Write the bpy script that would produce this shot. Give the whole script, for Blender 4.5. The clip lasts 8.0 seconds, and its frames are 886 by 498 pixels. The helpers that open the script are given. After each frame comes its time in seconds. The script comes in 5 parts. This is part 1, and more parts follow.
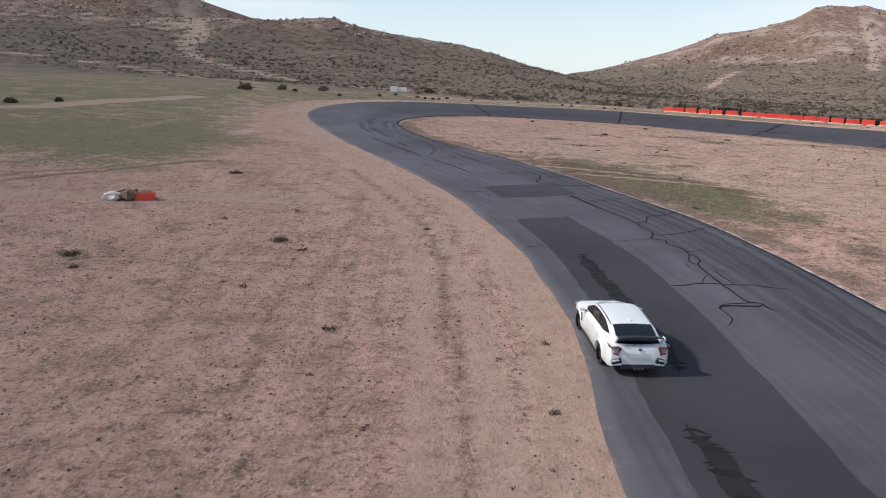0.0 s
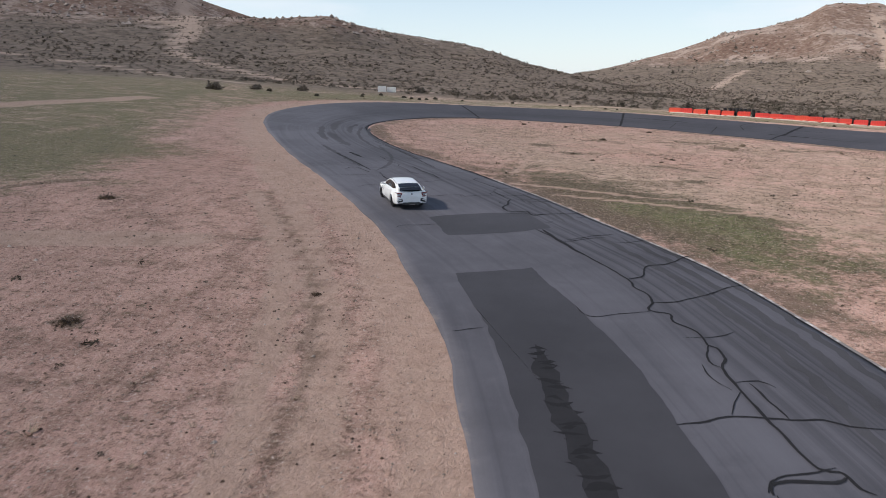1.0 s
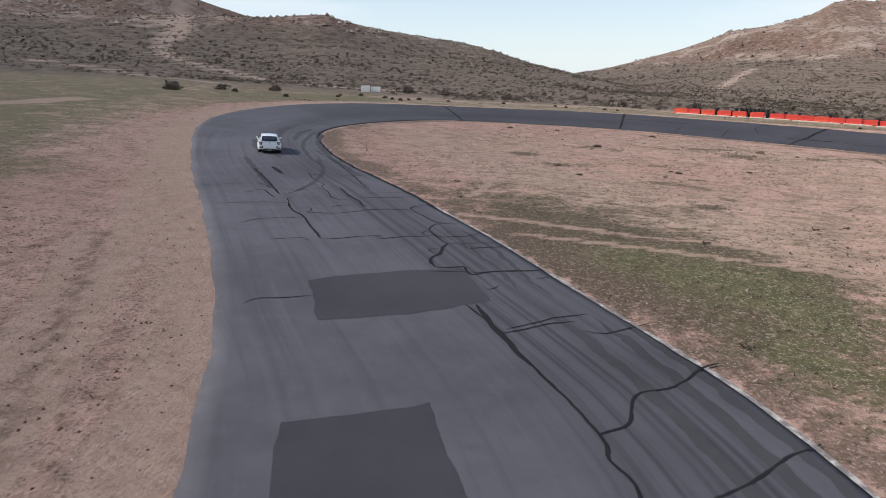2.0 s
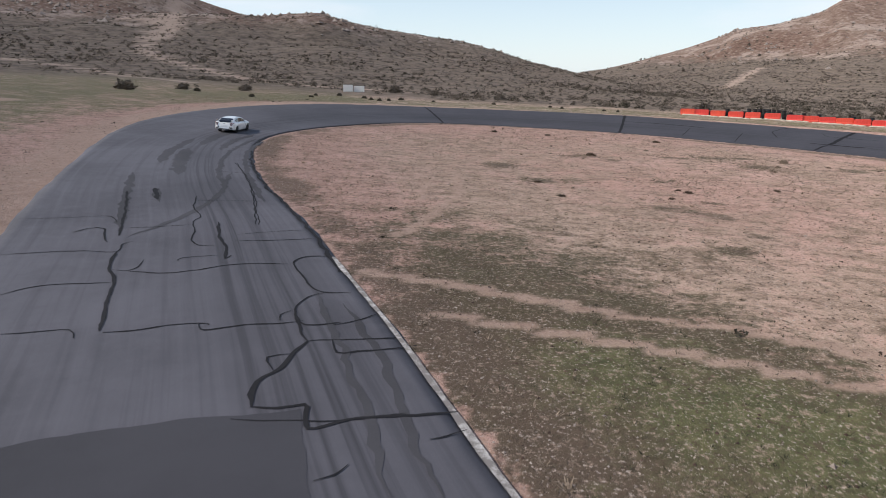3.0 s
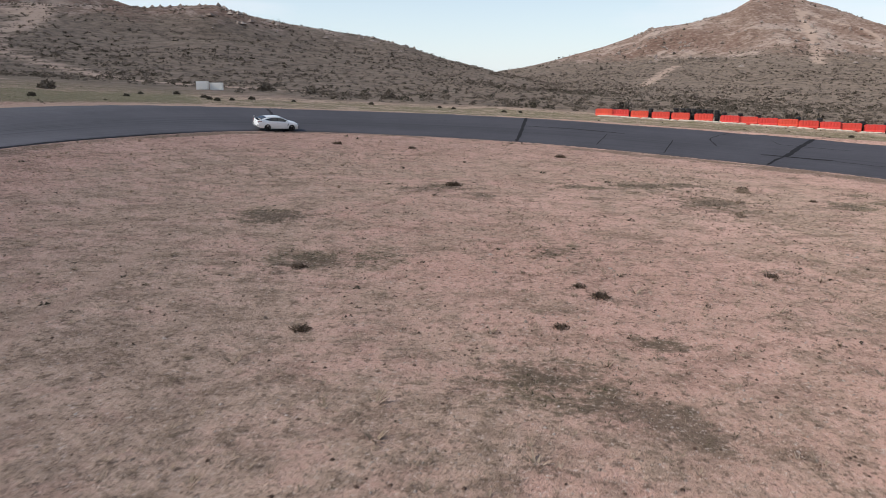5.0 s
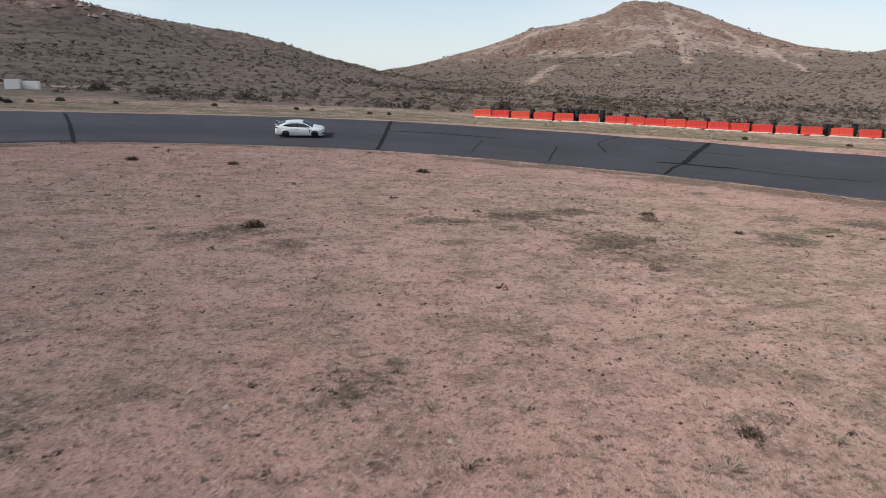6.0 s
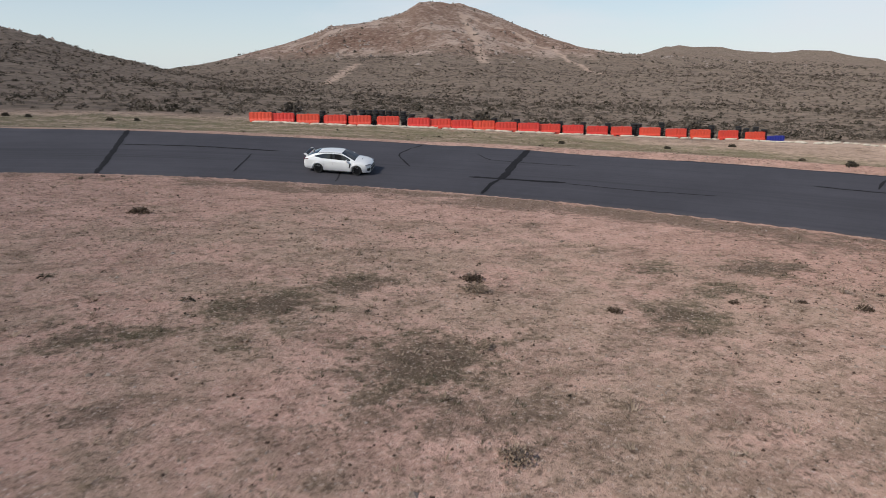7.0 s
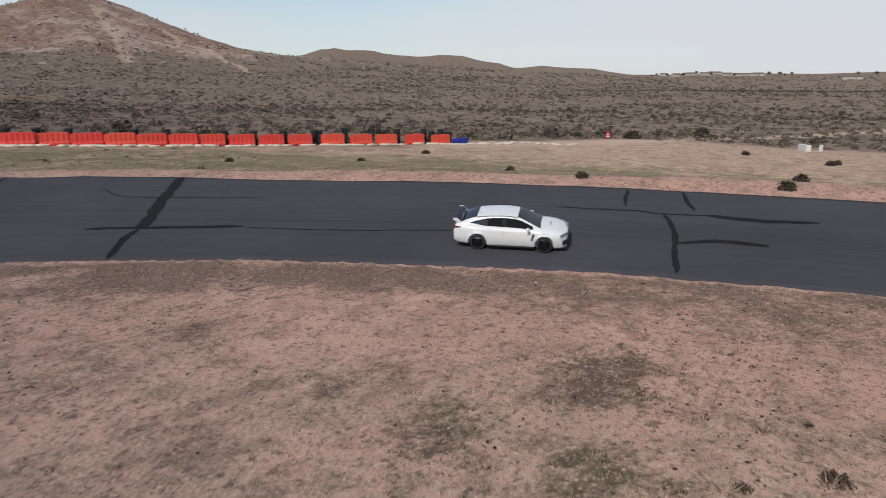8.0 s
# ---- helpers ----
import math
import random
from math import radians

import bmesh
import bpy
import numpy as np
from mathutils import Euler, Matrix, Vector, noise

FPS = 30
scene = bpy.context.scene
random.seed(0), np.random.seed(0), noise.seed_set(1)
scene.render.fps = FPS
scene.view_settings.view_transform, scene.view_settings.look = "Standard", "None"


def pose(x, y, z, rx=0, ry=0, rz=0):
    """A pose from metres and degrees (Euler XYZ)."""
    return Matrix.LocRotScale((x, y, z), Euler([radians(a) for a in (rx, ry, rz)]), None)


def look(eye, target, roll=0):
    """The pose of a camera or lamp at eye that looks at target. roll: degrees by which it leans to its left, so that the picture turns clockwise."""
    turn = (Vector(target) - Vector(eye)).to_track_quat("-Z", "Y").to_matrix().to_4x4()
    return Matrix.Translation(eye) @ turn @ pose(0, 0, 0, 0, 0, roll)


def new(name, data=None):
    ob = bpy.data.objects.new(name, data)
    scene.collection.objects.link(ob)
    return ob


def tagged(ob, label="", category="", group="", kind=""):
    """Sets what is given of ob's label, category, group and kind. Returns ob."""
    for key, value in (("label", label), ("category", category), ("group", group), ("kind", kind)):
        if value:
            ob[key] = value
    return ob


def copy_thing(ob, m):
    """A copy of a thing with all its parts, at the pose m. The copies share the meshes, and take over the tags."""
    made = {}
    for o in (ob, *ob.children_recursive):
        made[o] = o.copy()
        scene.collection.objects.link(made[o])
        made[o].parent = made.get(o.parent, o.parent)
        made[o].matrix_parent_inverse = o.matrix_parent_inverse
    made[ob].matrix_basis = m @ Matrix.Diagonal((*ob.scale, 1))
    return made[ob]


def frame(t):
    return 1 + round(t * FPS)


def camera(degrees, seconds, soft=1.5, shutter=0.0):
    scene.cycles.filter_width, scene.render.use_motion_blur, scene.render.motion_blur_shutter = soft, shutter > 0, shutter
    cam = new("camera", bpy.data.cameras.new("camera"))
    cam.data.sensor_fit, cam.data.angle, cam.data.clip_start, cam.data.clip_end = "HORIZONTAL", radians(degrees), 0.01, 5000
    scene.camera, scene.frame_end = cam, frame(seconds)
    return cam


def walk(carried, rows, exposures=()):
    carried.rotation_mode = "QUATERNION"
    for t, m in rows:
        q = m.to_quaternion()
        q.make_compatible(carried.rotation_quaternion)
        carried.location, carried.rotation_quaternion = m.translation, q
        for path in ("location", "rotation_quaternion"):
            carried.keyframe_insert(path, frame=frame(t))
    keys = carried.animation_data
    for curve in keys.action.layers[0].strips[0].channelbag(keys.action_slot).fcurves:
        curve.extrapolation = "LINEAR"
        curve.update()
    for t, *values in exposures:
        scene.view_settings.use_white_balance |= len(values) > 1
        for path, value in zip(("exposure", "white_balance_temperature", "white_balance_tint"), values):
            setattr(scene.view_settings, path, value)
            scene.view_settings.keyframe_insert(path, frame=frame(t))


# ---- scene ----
cam = camera(66.5, 8.0, 0.9, 0.1)
# seconds, place, yaw to the left, pitch, roll
PATH = [
    (0.0, 0.0, 0.0, 7.49, 0.11, -13.99, 0.33),
    (0.5, 1.907, 5.834, 7.385, 0.395, -13.99, 0.26),
    (1.0, 3.824, 11.859, 7.29, 0.636, -14.0, 0.22),
    (1.2, 4.597, 14.35, 7.235, 0.72, -13.99, 0.18),
    (2.3, 8.8, 27.95, 6.9, 1.22, -13.98, -0.03),
    (2.5, 9.47, 30.2, 6.84, 1.33, -13.97, -0.06),
    (3.0, 11.14, 36.09, 6.69, 1.44, -13.97, -0.06),
    (3.5, 12.92, 42.05, 6.46, 1.19, -13.97, -0.04),
    (4.0, 14.83, 47.92, 6.33, 0.17, -13.98, -0.04),
    (4.2, 15.67, 50.38, 6.26, -0.42, -13.99, -0.04),
    (5.3, 20.92, 64.1, 5.845, -6.82, -14.04, -0.14),
    (5.5, 21.8, 66.35, 5.785, -8.34, -14.05, -0.14),
    (6.0, 24.42, 72.18, 5.68, -13.94, -14.1, -0.13),
    (6.5, 27.46, 78.2, 5.53, -20.69, -14.14, -0.13),
    (7.0, 30.908, 83.994, 5.394, -29.96, -14.18, -0.08),
    (7.5, 34.78, 89.38, 5.245, -41.9, -14.15, 0.1),
    (8.0, 39.342, 94.106, 5.111, -57.35, -14.06, -0.05),
]
walk(cam, [(t, pose(x, y, z, 90 + pitch, 0, yaw) @ pose(0, 0, 0, 0, 0, roll)) for t, x, y, z, yaw, pitch, roll in PATH],
     [(0, 0.12), (1.2, 0.13), (2.5, 0.13), (4, 0.18), (5.5, 0.02), (6.5, -0.12), (8, -0.36)])

# ---- sky and sun ----
SUN_UP, SUN_FROM = radians(39), radians(-98)  # elevation, bearing from +y clockwise
world = bpy.data.worlds.new("sky")
scene.world = world
world.use_nodes = True
nodes, links = world.node_tree.nodes, world.node_tree.links
sky = nodes.new("ShaderNodeTexSky")
sky.sky_type, sky.sun_disc = "NISHITA", False
sky.sun_elevation, sky.sun_rotation = SUN_UP, SUN_FROM
sky.air_density, sky.dust_density, sky.ozone_density = 1.0, 0.4, 2.0
cloud_at = nodes.new("ShaderNodeTexCoord")
stretch = nodes.new("ShaderNodeMapping")
stretch.inputs["Scale"].default_value = (1.2, 1.2, 5.0)
links.new(cloud_at.outputs["Generated"], stretch.inputs["Vector"])
cloud = nodes.new("ShaderNodeTexNoise")
cloud.inputs["Scale"].default_value, cloud.inputs["Detail"].default_value, cloud.inputs["Roughness"].default_value = 1.6, 6, 0.55
links.new(stretch.outputs["Vector"], cloud.inputs["Vector"])
amount = nodes.new("ShaderNodeMapRange")
amount.inputs["From Min"].default_value, amount.inputs["From Max"].default_value = 0.47, 0.75
amount.inputs["To Max"].default_value = 0.85
# a pale haze that thins out upwards
split = nodes.new("ShaderNodeSeparateXYZ")
links.new(cloud_at.outputs["Generated"], split.inputs["Vector"])
haze = nodes.new("ShaderNodeMapRange")
haze.inputs["From Min"].default_value, haze.inputs["From Max"].default_value = 0.0, 0.3
haze.inputs["To Min"].default_value, haze.inputs["To Max"].default_value = 0.7, 0.08
links.new(split.outputs["Z"], haze.inputs["Value"])
mixed = nodes.new("ShaderNodeMix")
mixed.data_type = "RGBA"
links.new(haze.outputs["Result"], mixed.inputs["Factor"])
links.new(sky.outputs["Color"], mixed.inputs["A"])
mixed.inputs["B"].default_value = (6.0, 6.75, 7.5, 1)
# a bank of thin white cloud over the eastern half of the sky
east = nodes.new("ShaderNodeMapRange")
east.inputs["From Min"].default_value, east.inputs["From Max"].default_value = 0.25, 0.95
east.inputs["To Min"].default_value, east.inputs["To Max"].default_value = -0.12, 0.2
links.new(split.outputs["X"], east.inputs["Value"])
banked = nodes.new("ShaderNodeMath")
links.new(cloud.outputs["Fac"], banked.inputs[0])
links.new(east.outputs["Result"], banked.inputs[1])
links.new(banked.outputs["Value"], amount.inputs["Value"])
white = nodes.new("ShaderNodeMix")
white.data_type = "RGBA"
links.new(amount.outputs["Result"], white.inputs["Factor"])
links.new(mixed.outputs["Result"], white.inputs["A"])
white.inputs["B"].default_value = (6.7, 6.85, 7.3, 1)
links.new(white.outputs["Result"], nodes["Background"].inputs["Color"])
nodes["Background"].inputs["Strength"].default_value = 0.13
sun = new("sun", bpy.data.lights.new("sun", "SUN"))
sun.data.energy, sun.data.angle, sun.data.color = 3.5, radians(3), (1, 0.93, 0.84)
sun.matrix_world = look((0, 0, 0), (math.cos(SUN_UP) * -math.sin(SUN_FROM), math.cos(SUN_UP) * -math.cos(SUN_FROM), -math.sin(SUN_UP)))


# ---- materials ----
class Shader:
    """A node material with short calls for its nodes."""

    def __init__(self, name, roughness=0.8, metallic=0.0):
        self.material = bpy.data.materials.new(name)
        self.material.use_nodes = True
        self.nodes, self.links = self.material.node_tree.nodes, self.material.node_tree.links
        self.bsdf = self.nodes["Principled BSDF"]
        self.bsdf.inputs["Roughness"].default_value, self.bsdf.inputs["Metallic"].default_value = roughness, metallic
        self.place = self.nodes.new("ShaderNodeTexCoord").outputs["Object"]

    def put(self, socket, value):
        if isinstance(value, (int, float)):
            socket.default_value = value
        elif isinstance(value, tuple):
            socket.default_value = (*value, 1)[:4] if len(socket.default_value) == 4 else value
        else:
            self.links.new(value, socket)

    def noise(self, scale, detail=4, rough=0.6, stretch=None, kind="ShaderNodeTexNoise", where=None):
        node = self.nodes.new(kind)
        node.inputs["Scale"].default_value = scale
        if kind == "ShaderNodeTexNoise":
            node.inputs["Detail"].default_value, node.inputs["Roughness"].default_value = detail, rough
        where = where or self.place
        if stretch:
            mapping = self.nodes.new("ShaderNodeMapping")
            mapping.inputs["Scale"].default_value = stretch
            self.links.new(where, mapping.inputs["Vector"])
            where = mapping.outputs["Vector"]
        self.links.new(where, node.inputs["Vector"])
        return node.outputs["Fac" if kind == "ShaderNodeTexNoise" else "Distance"]

    def ramp(self, value, low, high, start=0.0, end=1.0):
        node = self.nodes.new("ShaderNodeMapRange")
        self.put(node.inputs["Value"], value)
        for key, number in (("From Min", low), ("From Max", high), ("To Min", start), ("To Max", end)):
            node.inputs[key].default_value = number
        return node.outputs["Result"]

    def sum(self, a, b, how="ADD"):
        node = self.nodes.new("ShaderNodeMath")
        node.operation = how
        self.put(node.inputs[0], a), self.put(node.inputs[1], b)
        return node.outputs[0]

    def mix(self, factor, a, b, how="MIX"):
        node = self.nodes.new("ShaderNodeMix")
        node.data_type, node.blend_type = "RGBA", how
        self.put(node.inputs["Factor"], factor), self.put(node.inputs["A"], a), self.put(node.inputs["B"], b)
        return node.outputs["Result"]

    def lanes(self):
        """A place that runs with the track: metres along it and across it."""
        node = self.nodes.new("ShaderNodeCombineXYZ")
        self.links.new(self.attribute("metres_along"), node.inputs[0])
        self.links.new(self.attribute("metres_across"), node.inputs[1])
        return node.outputs[0]

    def attribute(self, name):
        node = self.nodes.new("ShaderNodeAttribute")
        node.attribute_name = name
        return node.outputs["Fac"]

    def chance(self, island=False):
        if island:
            return self.nodes.new("ShaderNodeNewGeometry").outputs["Random Per Island"]
        return self.nodes.new("ShaderNodeObjectInfo").outputs["Random"]

    def color(self, value):
        self.put(self.bsdf.inputs["Base Color"], value)
        return self

    def bump(self, value, distance=0.02, strength=1.0):
        node = self.nodes.new("ShaderNodeBump")
        node.inputs["Distance"].default_value, node.inputs["Strength"].default_value = distance, strength
        self.put(node.inputs["Height"], value)
        self.links.new(node.outputs["Normal"], self.bsdf.inputs["Normal"])
        return self

    def set(self, name, value):
        self.put(self.bsdf.inputs[name], value)
        return self


def ground_material():
    s = Shader("desert_ground", 0.95)
    s.set("Specular IOR Level", 0.08).set("Diffuse Roughness", 1.0)
    wide, mid, small = s.noise(0.035, 5), s.noise(0.3, 6, 0.7), s.noise(1.3, 6, 0.72)
    grain, tiny = s.noise(4.5, 6, 0.75), s.noise(11, 4, 0.75)
    soil = s.mix(s.ramp(wide, 0.35, 0.65), (0.51, 0.31, 0.248), (0.58, 0.378, 0.31))
    soil = s.mix(s.ramp(mid, 0.42, 0.7, 0, 0.6), soil, (0.32, 0.198, 0.153))
    soil = s.mix(s.ramp(small, 0.5, 0.68, 0, 0.7), soil, (0.215, 0.135, 0.103))
    soil = s.mix(s.ramp(small, 0.44, 0.3, 0, 0.5), soil, (0.46, 0.31, 0.245))
    # drag marks of wheels beside the track
    drag = s.noise(1.0, 5, 0.65, (1.7, 0.16, 1))
    drag_weight = s.ramp(s.attribute("driven"), 0, 1)
    soil = s.mix(s.sum(s.ramp(drag, 0.5, 0.66, 0, 0.42), drag_weight, "MULTIPLY"), soil, (0.25, 0.155, 0.118))
    soil = s.mix(s.sum(s.ramp(drag, 0.47, 0.34, 0, 0.6), drag_weight, "MULTIPLY"), soil, (0.53, 0.355, 0.28))
    # dry grass and olive weeds, where the ground carries them
    dry = s.mix(s.ramp(mid, 0.35, 0.65), (0.55, 0.405, 0.312), (0.43, 0.305, 0.232))
    dry = s.mix(s.ramp(small, 0.48, 0.6, 0, 0.52), dry, (0.18, 0.128, 0.092))
    mottle = s.noise(0.55, 5, 0.68, (1, 1.5, 1))
    dry = s.mix(s.ramp(mottle, 0.48, 0.62, 0, 0.55), dry, (0.17, 0.118, 0.085))
    soil = s.mix(s.ramp(mottle, 0.5, 0.64, 0, 0.55), soil, (0.23, 0.146, 0.11))
    broken = s.ramp(s.sum(mid, s.sum(s.ramp(small, 0, 1, -0.35, 0.35), s.ramp(grain, 0, 1, -0.25, 0.25))), 0.2, 0.8, -0.5, 0.5)
    body = s.mix(s.ramp(s.sum(s.attribute("dry"), broken), 0.3, 0.75), soil, dry)
    weeds = s.mix(s.ramp(small, 0.35, 0.65), (0.042, 0.045, 0.022), (0.09, 0.082, 0.044))
    body = s.mix(s.ramp(s.sum(s.attribute("green"), broken), 0.35, 0.8, 0, 0.85), body, weeds)
    body = s.mix(s.ramp(s.sum(s.attribute("litter"), broken), 0.35, 0.8, 0, 0.8), body, s.mix(s.ramp(grain, 0.4, 0.6), (0.085, 0.062, 0.045), (0.18, 0.13, 0.095)))
    lush = s.mix(s.ramp(small, 0.35, 0.65), (0.075, 0.095, 0.038), (0.175, 0.165, 0.08))
    body = s.mix(s.ramp(s.sum(s.attribute("lush"), broken), 0.3, 0.85, 0, 0.8), body, lush)
    # bare wheel-worn earth, pale and smooth, and dark ruts
    worn = s.mix(s.ramp(small, 0.35, 0.7), (0.49, 0.348, 0.274), (0.39, 0.262, 0.203))
    body = s.mix(s.ramp(s.sum(s.attribute("worn"), s.ramp(mid, 0.25, 0.75, -0.35, 0.35)), 0.3, 0.75, 0, 0.85), body, worn)
    body = s.mix(s.ramp(s.sum(s.attribute("rut"), s.ramp(small, 0.25, 0.75, -0.4, 0.4)), 0.25, 0.8, 0, 0.8), body, (0.165, 0.112, 0.08))
    # clods, litter and stones at hand size, fewer where wheels have worn the earth smooth
    rough = s.ramp(s.attribute("worn"), 0.35, 0.95, 1.0, 0.3)
    body = s.mix(s.sum(s.ramp(grain, 0.54, 0.61, 0, 0.7), rough, "MULTIPLY"), body, (0.11, 0.072, 0.055))
    body = s.mix(s.sum(s.ramp(grain, 0.46, 0.35, 0, 0.6), rough, "MULTIPLY"), body, (0.52, 0.375, 0.3))
    body = s.mix(s.sum(s.ramp(tiny, 0.56, 0.64, 0, 0.65), rough, "MULTIPLY"), body, (0.13, 0.092, 0.07))
    body = s.mix(s.sum(s.ramp(tiny, 0.43, 0.33, 0, 0.8), rough, "MULTIPLY"), body, (0.6, 0.49, 0.42))
    # stony slopes of the hills
    rock_wide, rock_mid, rock_small = s.noise(0.012, 6, 0.65), s.noise(0.05, 7, 0.7), s.noise(0.22, 6, 0.72, (1, 1, 2.5))
    rock = s.mix(s.ramp(rock_wide, 0.4, 0.6), (0.195, 0.122, 0.092), (0.26, 0.185, 0.145))
    rock = s.mix(s.ramp(s.sum(rock_mid, s.ramp(rock_wide, 0.35, 0.65, -0.1, 0.1)), 0.5, 0.62, 0, 0.74), rock, (0.43, 0.335, 0.28))
    rock = s.mix(s.ramp(rock_small, 0.52, 0.64, 0, 0.7), rock, (0.40, 0.315, 0.26))
    rock = s.mix(s.ramp(rock_small, 0.47, 0.36, 0, 0.7), rock, (0.082, 0.062, 0.048))
    scrub = s.mix(s.ramp(rock_small, 0.35, 0.62), (0.098, 0.077, 0.059), (0.235, 0.18, 0.142))
    slope = s.mix(s.ramp(s.sum(s.attribute("rock"), s.ramp(rock_mid, 0.3, 0.7, -0.35, 0.35)), 0.3, 0.7), scrub, rock)
    body = s.mix(s.attribute("wild"), body, slope)
    body = s.mix(s.ramp(s.sum(s.attribute("scar"), s.ramp(rock_small, 0.3, 0.7, -0.2, 0.2)), 0.2, 0.8, 0, 0.8), body, (0.45, 0.335, 0.265))
    s.color(body)
    relief = s.sum(s.sum(s.ramp(small, 0, 1, 0, 0.9), s.ramp(grain, 0, 1, 0, 0.5)), s.ramp(tiny, 0, 1, 0, 0.22))
    return s.bump(relief, 0.2, 1.0).material


def asphalt_material(name, tone, blue=1.06, wear=1.0, gloss=0.25):
    s = Shader(name, 0.85)
    s.set("Specular IOR Level", gloss)
    wide, mid, fine = s.noise(0.12, 5), s.noise(1.1, 6, 0.65), s.noise(45, 3, 0.7)
    grey = lambda v: (v * 1.03, v * 0.98, v * blue)  # noqa: E731
    c = s.mix(s.ramp(wide, 0.38, 0.62), grey(tone * 0.8), grey(tone * 1.16))
    c = s.mix(s.ramp(mid, 0.5, 0.75, 0, 0.5 * wear), c, grey(tone * 1.3))
    c = s.mix(s.ramp(mid, 0.45, 0.3, 0, 0.35 * wear), c, grey(tone * 0.7))
    c = s.mix(s.ramp(fine, 0.5, 0.75, 0, 0.4), c, grey(tone * 1.6))
    if name == "asphalt":
        # streaks that run with the traffic, a rubbered racing line and a dusty edge
        streak = s.noise(1.0, 5, 0.6, (0.05, 2.6, 1), where=s.lanes())
        c = s.mix(s.ramp(streak, 0.52, 0.7, 0, 0.5), c, grey(tone * 0.6))
        c = s.mix(s.ramp(streak, 0.46, 0.3, 0, 0.4), c, grey(tone * 1.45))
        lines = s.noise(1.0, 4, 0.6, (0.035, 3.4, 1), where=s.lanes())
        c = s.mix(s.sum(s.ramp(lines, 0.46, 0.62, 0, 0.8), s.ramp(s.attribute("rubber"), 0.1, 0.6), "MULTIPLY"), c, grey(tone * 0.42))
        c = s.mix(s.ramp(s.sum(s.attribute("rubber"), s.ramp(mid, 0.25, 0.75, -0.3, 0.3)), 0.25, 0.9, 0, 0.45), c, grey(tone * 0.5))
        c = s.mix(s.ramp(s.sum(s.attribute("dust"), s.ramp(mid, 0.25, 0.75, -0.4, 0.4)), 0.4, 0.9, 0, 0.6), c, (0.25, 0.185, 0.15))
        # a darker asphalt tone from the hairpin onwards
        c = s.mix(s.ramp(s.attribute("bend_dark"), 0, 1, 0, 0.56), c, grey(tone * 0.42))
    s.color(c)
    return s.bump(fine, 0.006, 0.6).material


def paint_material(name, color, roughness=0.35, coat=0.0, dirt=0.15, metallic=0.0):
    s = Shader(name, roughness, metallic)
    spots = s.noise(3.0, 5, 0.65)
    c = s.mix(s.ramp(spots, 0.5, 0.8, 0, dirt), color, tuple(0.55 * v + 0.06 for v in color))
    s.color(c).set("Coat Weight", coat)
    return s.material


GROUND = ground_material()
ASPHALT = asphalt_material("asphalt", 0.088, 1.11)
PATCH = asphalt_material("patch_asphalt", 0.046, 1.1, 0.4)
TAR = asphalt_material("crack_tar", 0.02, 1.05, 0.5, 0.1)
SKID = asphalt_material("rubber_mark", 0.058, 1.06, 0.6, 0.15)
BAND = asphalt_material("rubber_band", 0.027, 1.06, 1.0, 0.12)
HOP = asphalt_material("hop_mark", 0.021, 1.05, 0.6, 0.1)


def smooth(a, b, x):
    u = np.clip((np.asarray(x, float) - a) / (b - a), 0, 1)
    return u * u * (3 - 2 * u)


def soft_clamp(v, low, high):
    mid, half = (low + high) / 2, (high - low) / 2
    u = (np.asarray(v, float) - mid) / half
    return mid + half * np.where(np.abs(u) < 0.8, u, np.sign(u) * (0.8 + 0.4 * np.tanh((np.abs(u) - 0.8) / 0.4)))


def value_noise(x, y, size, seed=0):
    """Smooth noise from -1 to 1 with features of about size metres."""
    x, y = np.asarray(x, float) / size + 37.3 * seed, np.asarray(y, float) / size - 11.9 * seed
    i, j = np.floor(x), np.floor(y)
    u, v = x - i, y - j
    u, v = u * u * u * (u * (u * 6 - 15) + 10), v * v * v * (v * (v * 6 - 15) + 10)

    def at(a, b):
        s = np.sin(a * 127.1 + b * 311.7 + seed * 74.7) * 43758.5453
        return 2 * (s - np.floor(s)) - 1

    return (at(i, j) * (1 - u) + at(i + 1, j) * u) * (1 - v) + (at(i, j + 1) * (1 - u) + at(i + 1, j + 1) * u) * v


def fractal(x, y, size, seed=0, octaves=4, gain=0.5):
    return sum(gain**k * value_noise(x, y, size / 2**k, seed + k) for k in range(octaves))


def spline(points, step=1.0):
    """A smooth line through plan points, as an array of points about a step apart."""
    p = np.array(points, float)
    p = np.vstack([2 * p[0] - p[1], p, 2 * p[-1] - p[-2]])
    out = []
    for a, b, c, d in zip(p, p[1:], p[2:], p[3:]):
        count = max(2, int(np.linalg.norm(c - b) / step))
        for u in np.arange(count) / count:
            out.append(0.5 * (2 * b + (c - a) * u + (2 * a - 5 * b + 4 * c - d) * u**2 + (3 * b - a - 3 * c + d) * u**3))
    return np.array(out + [p[-2]])


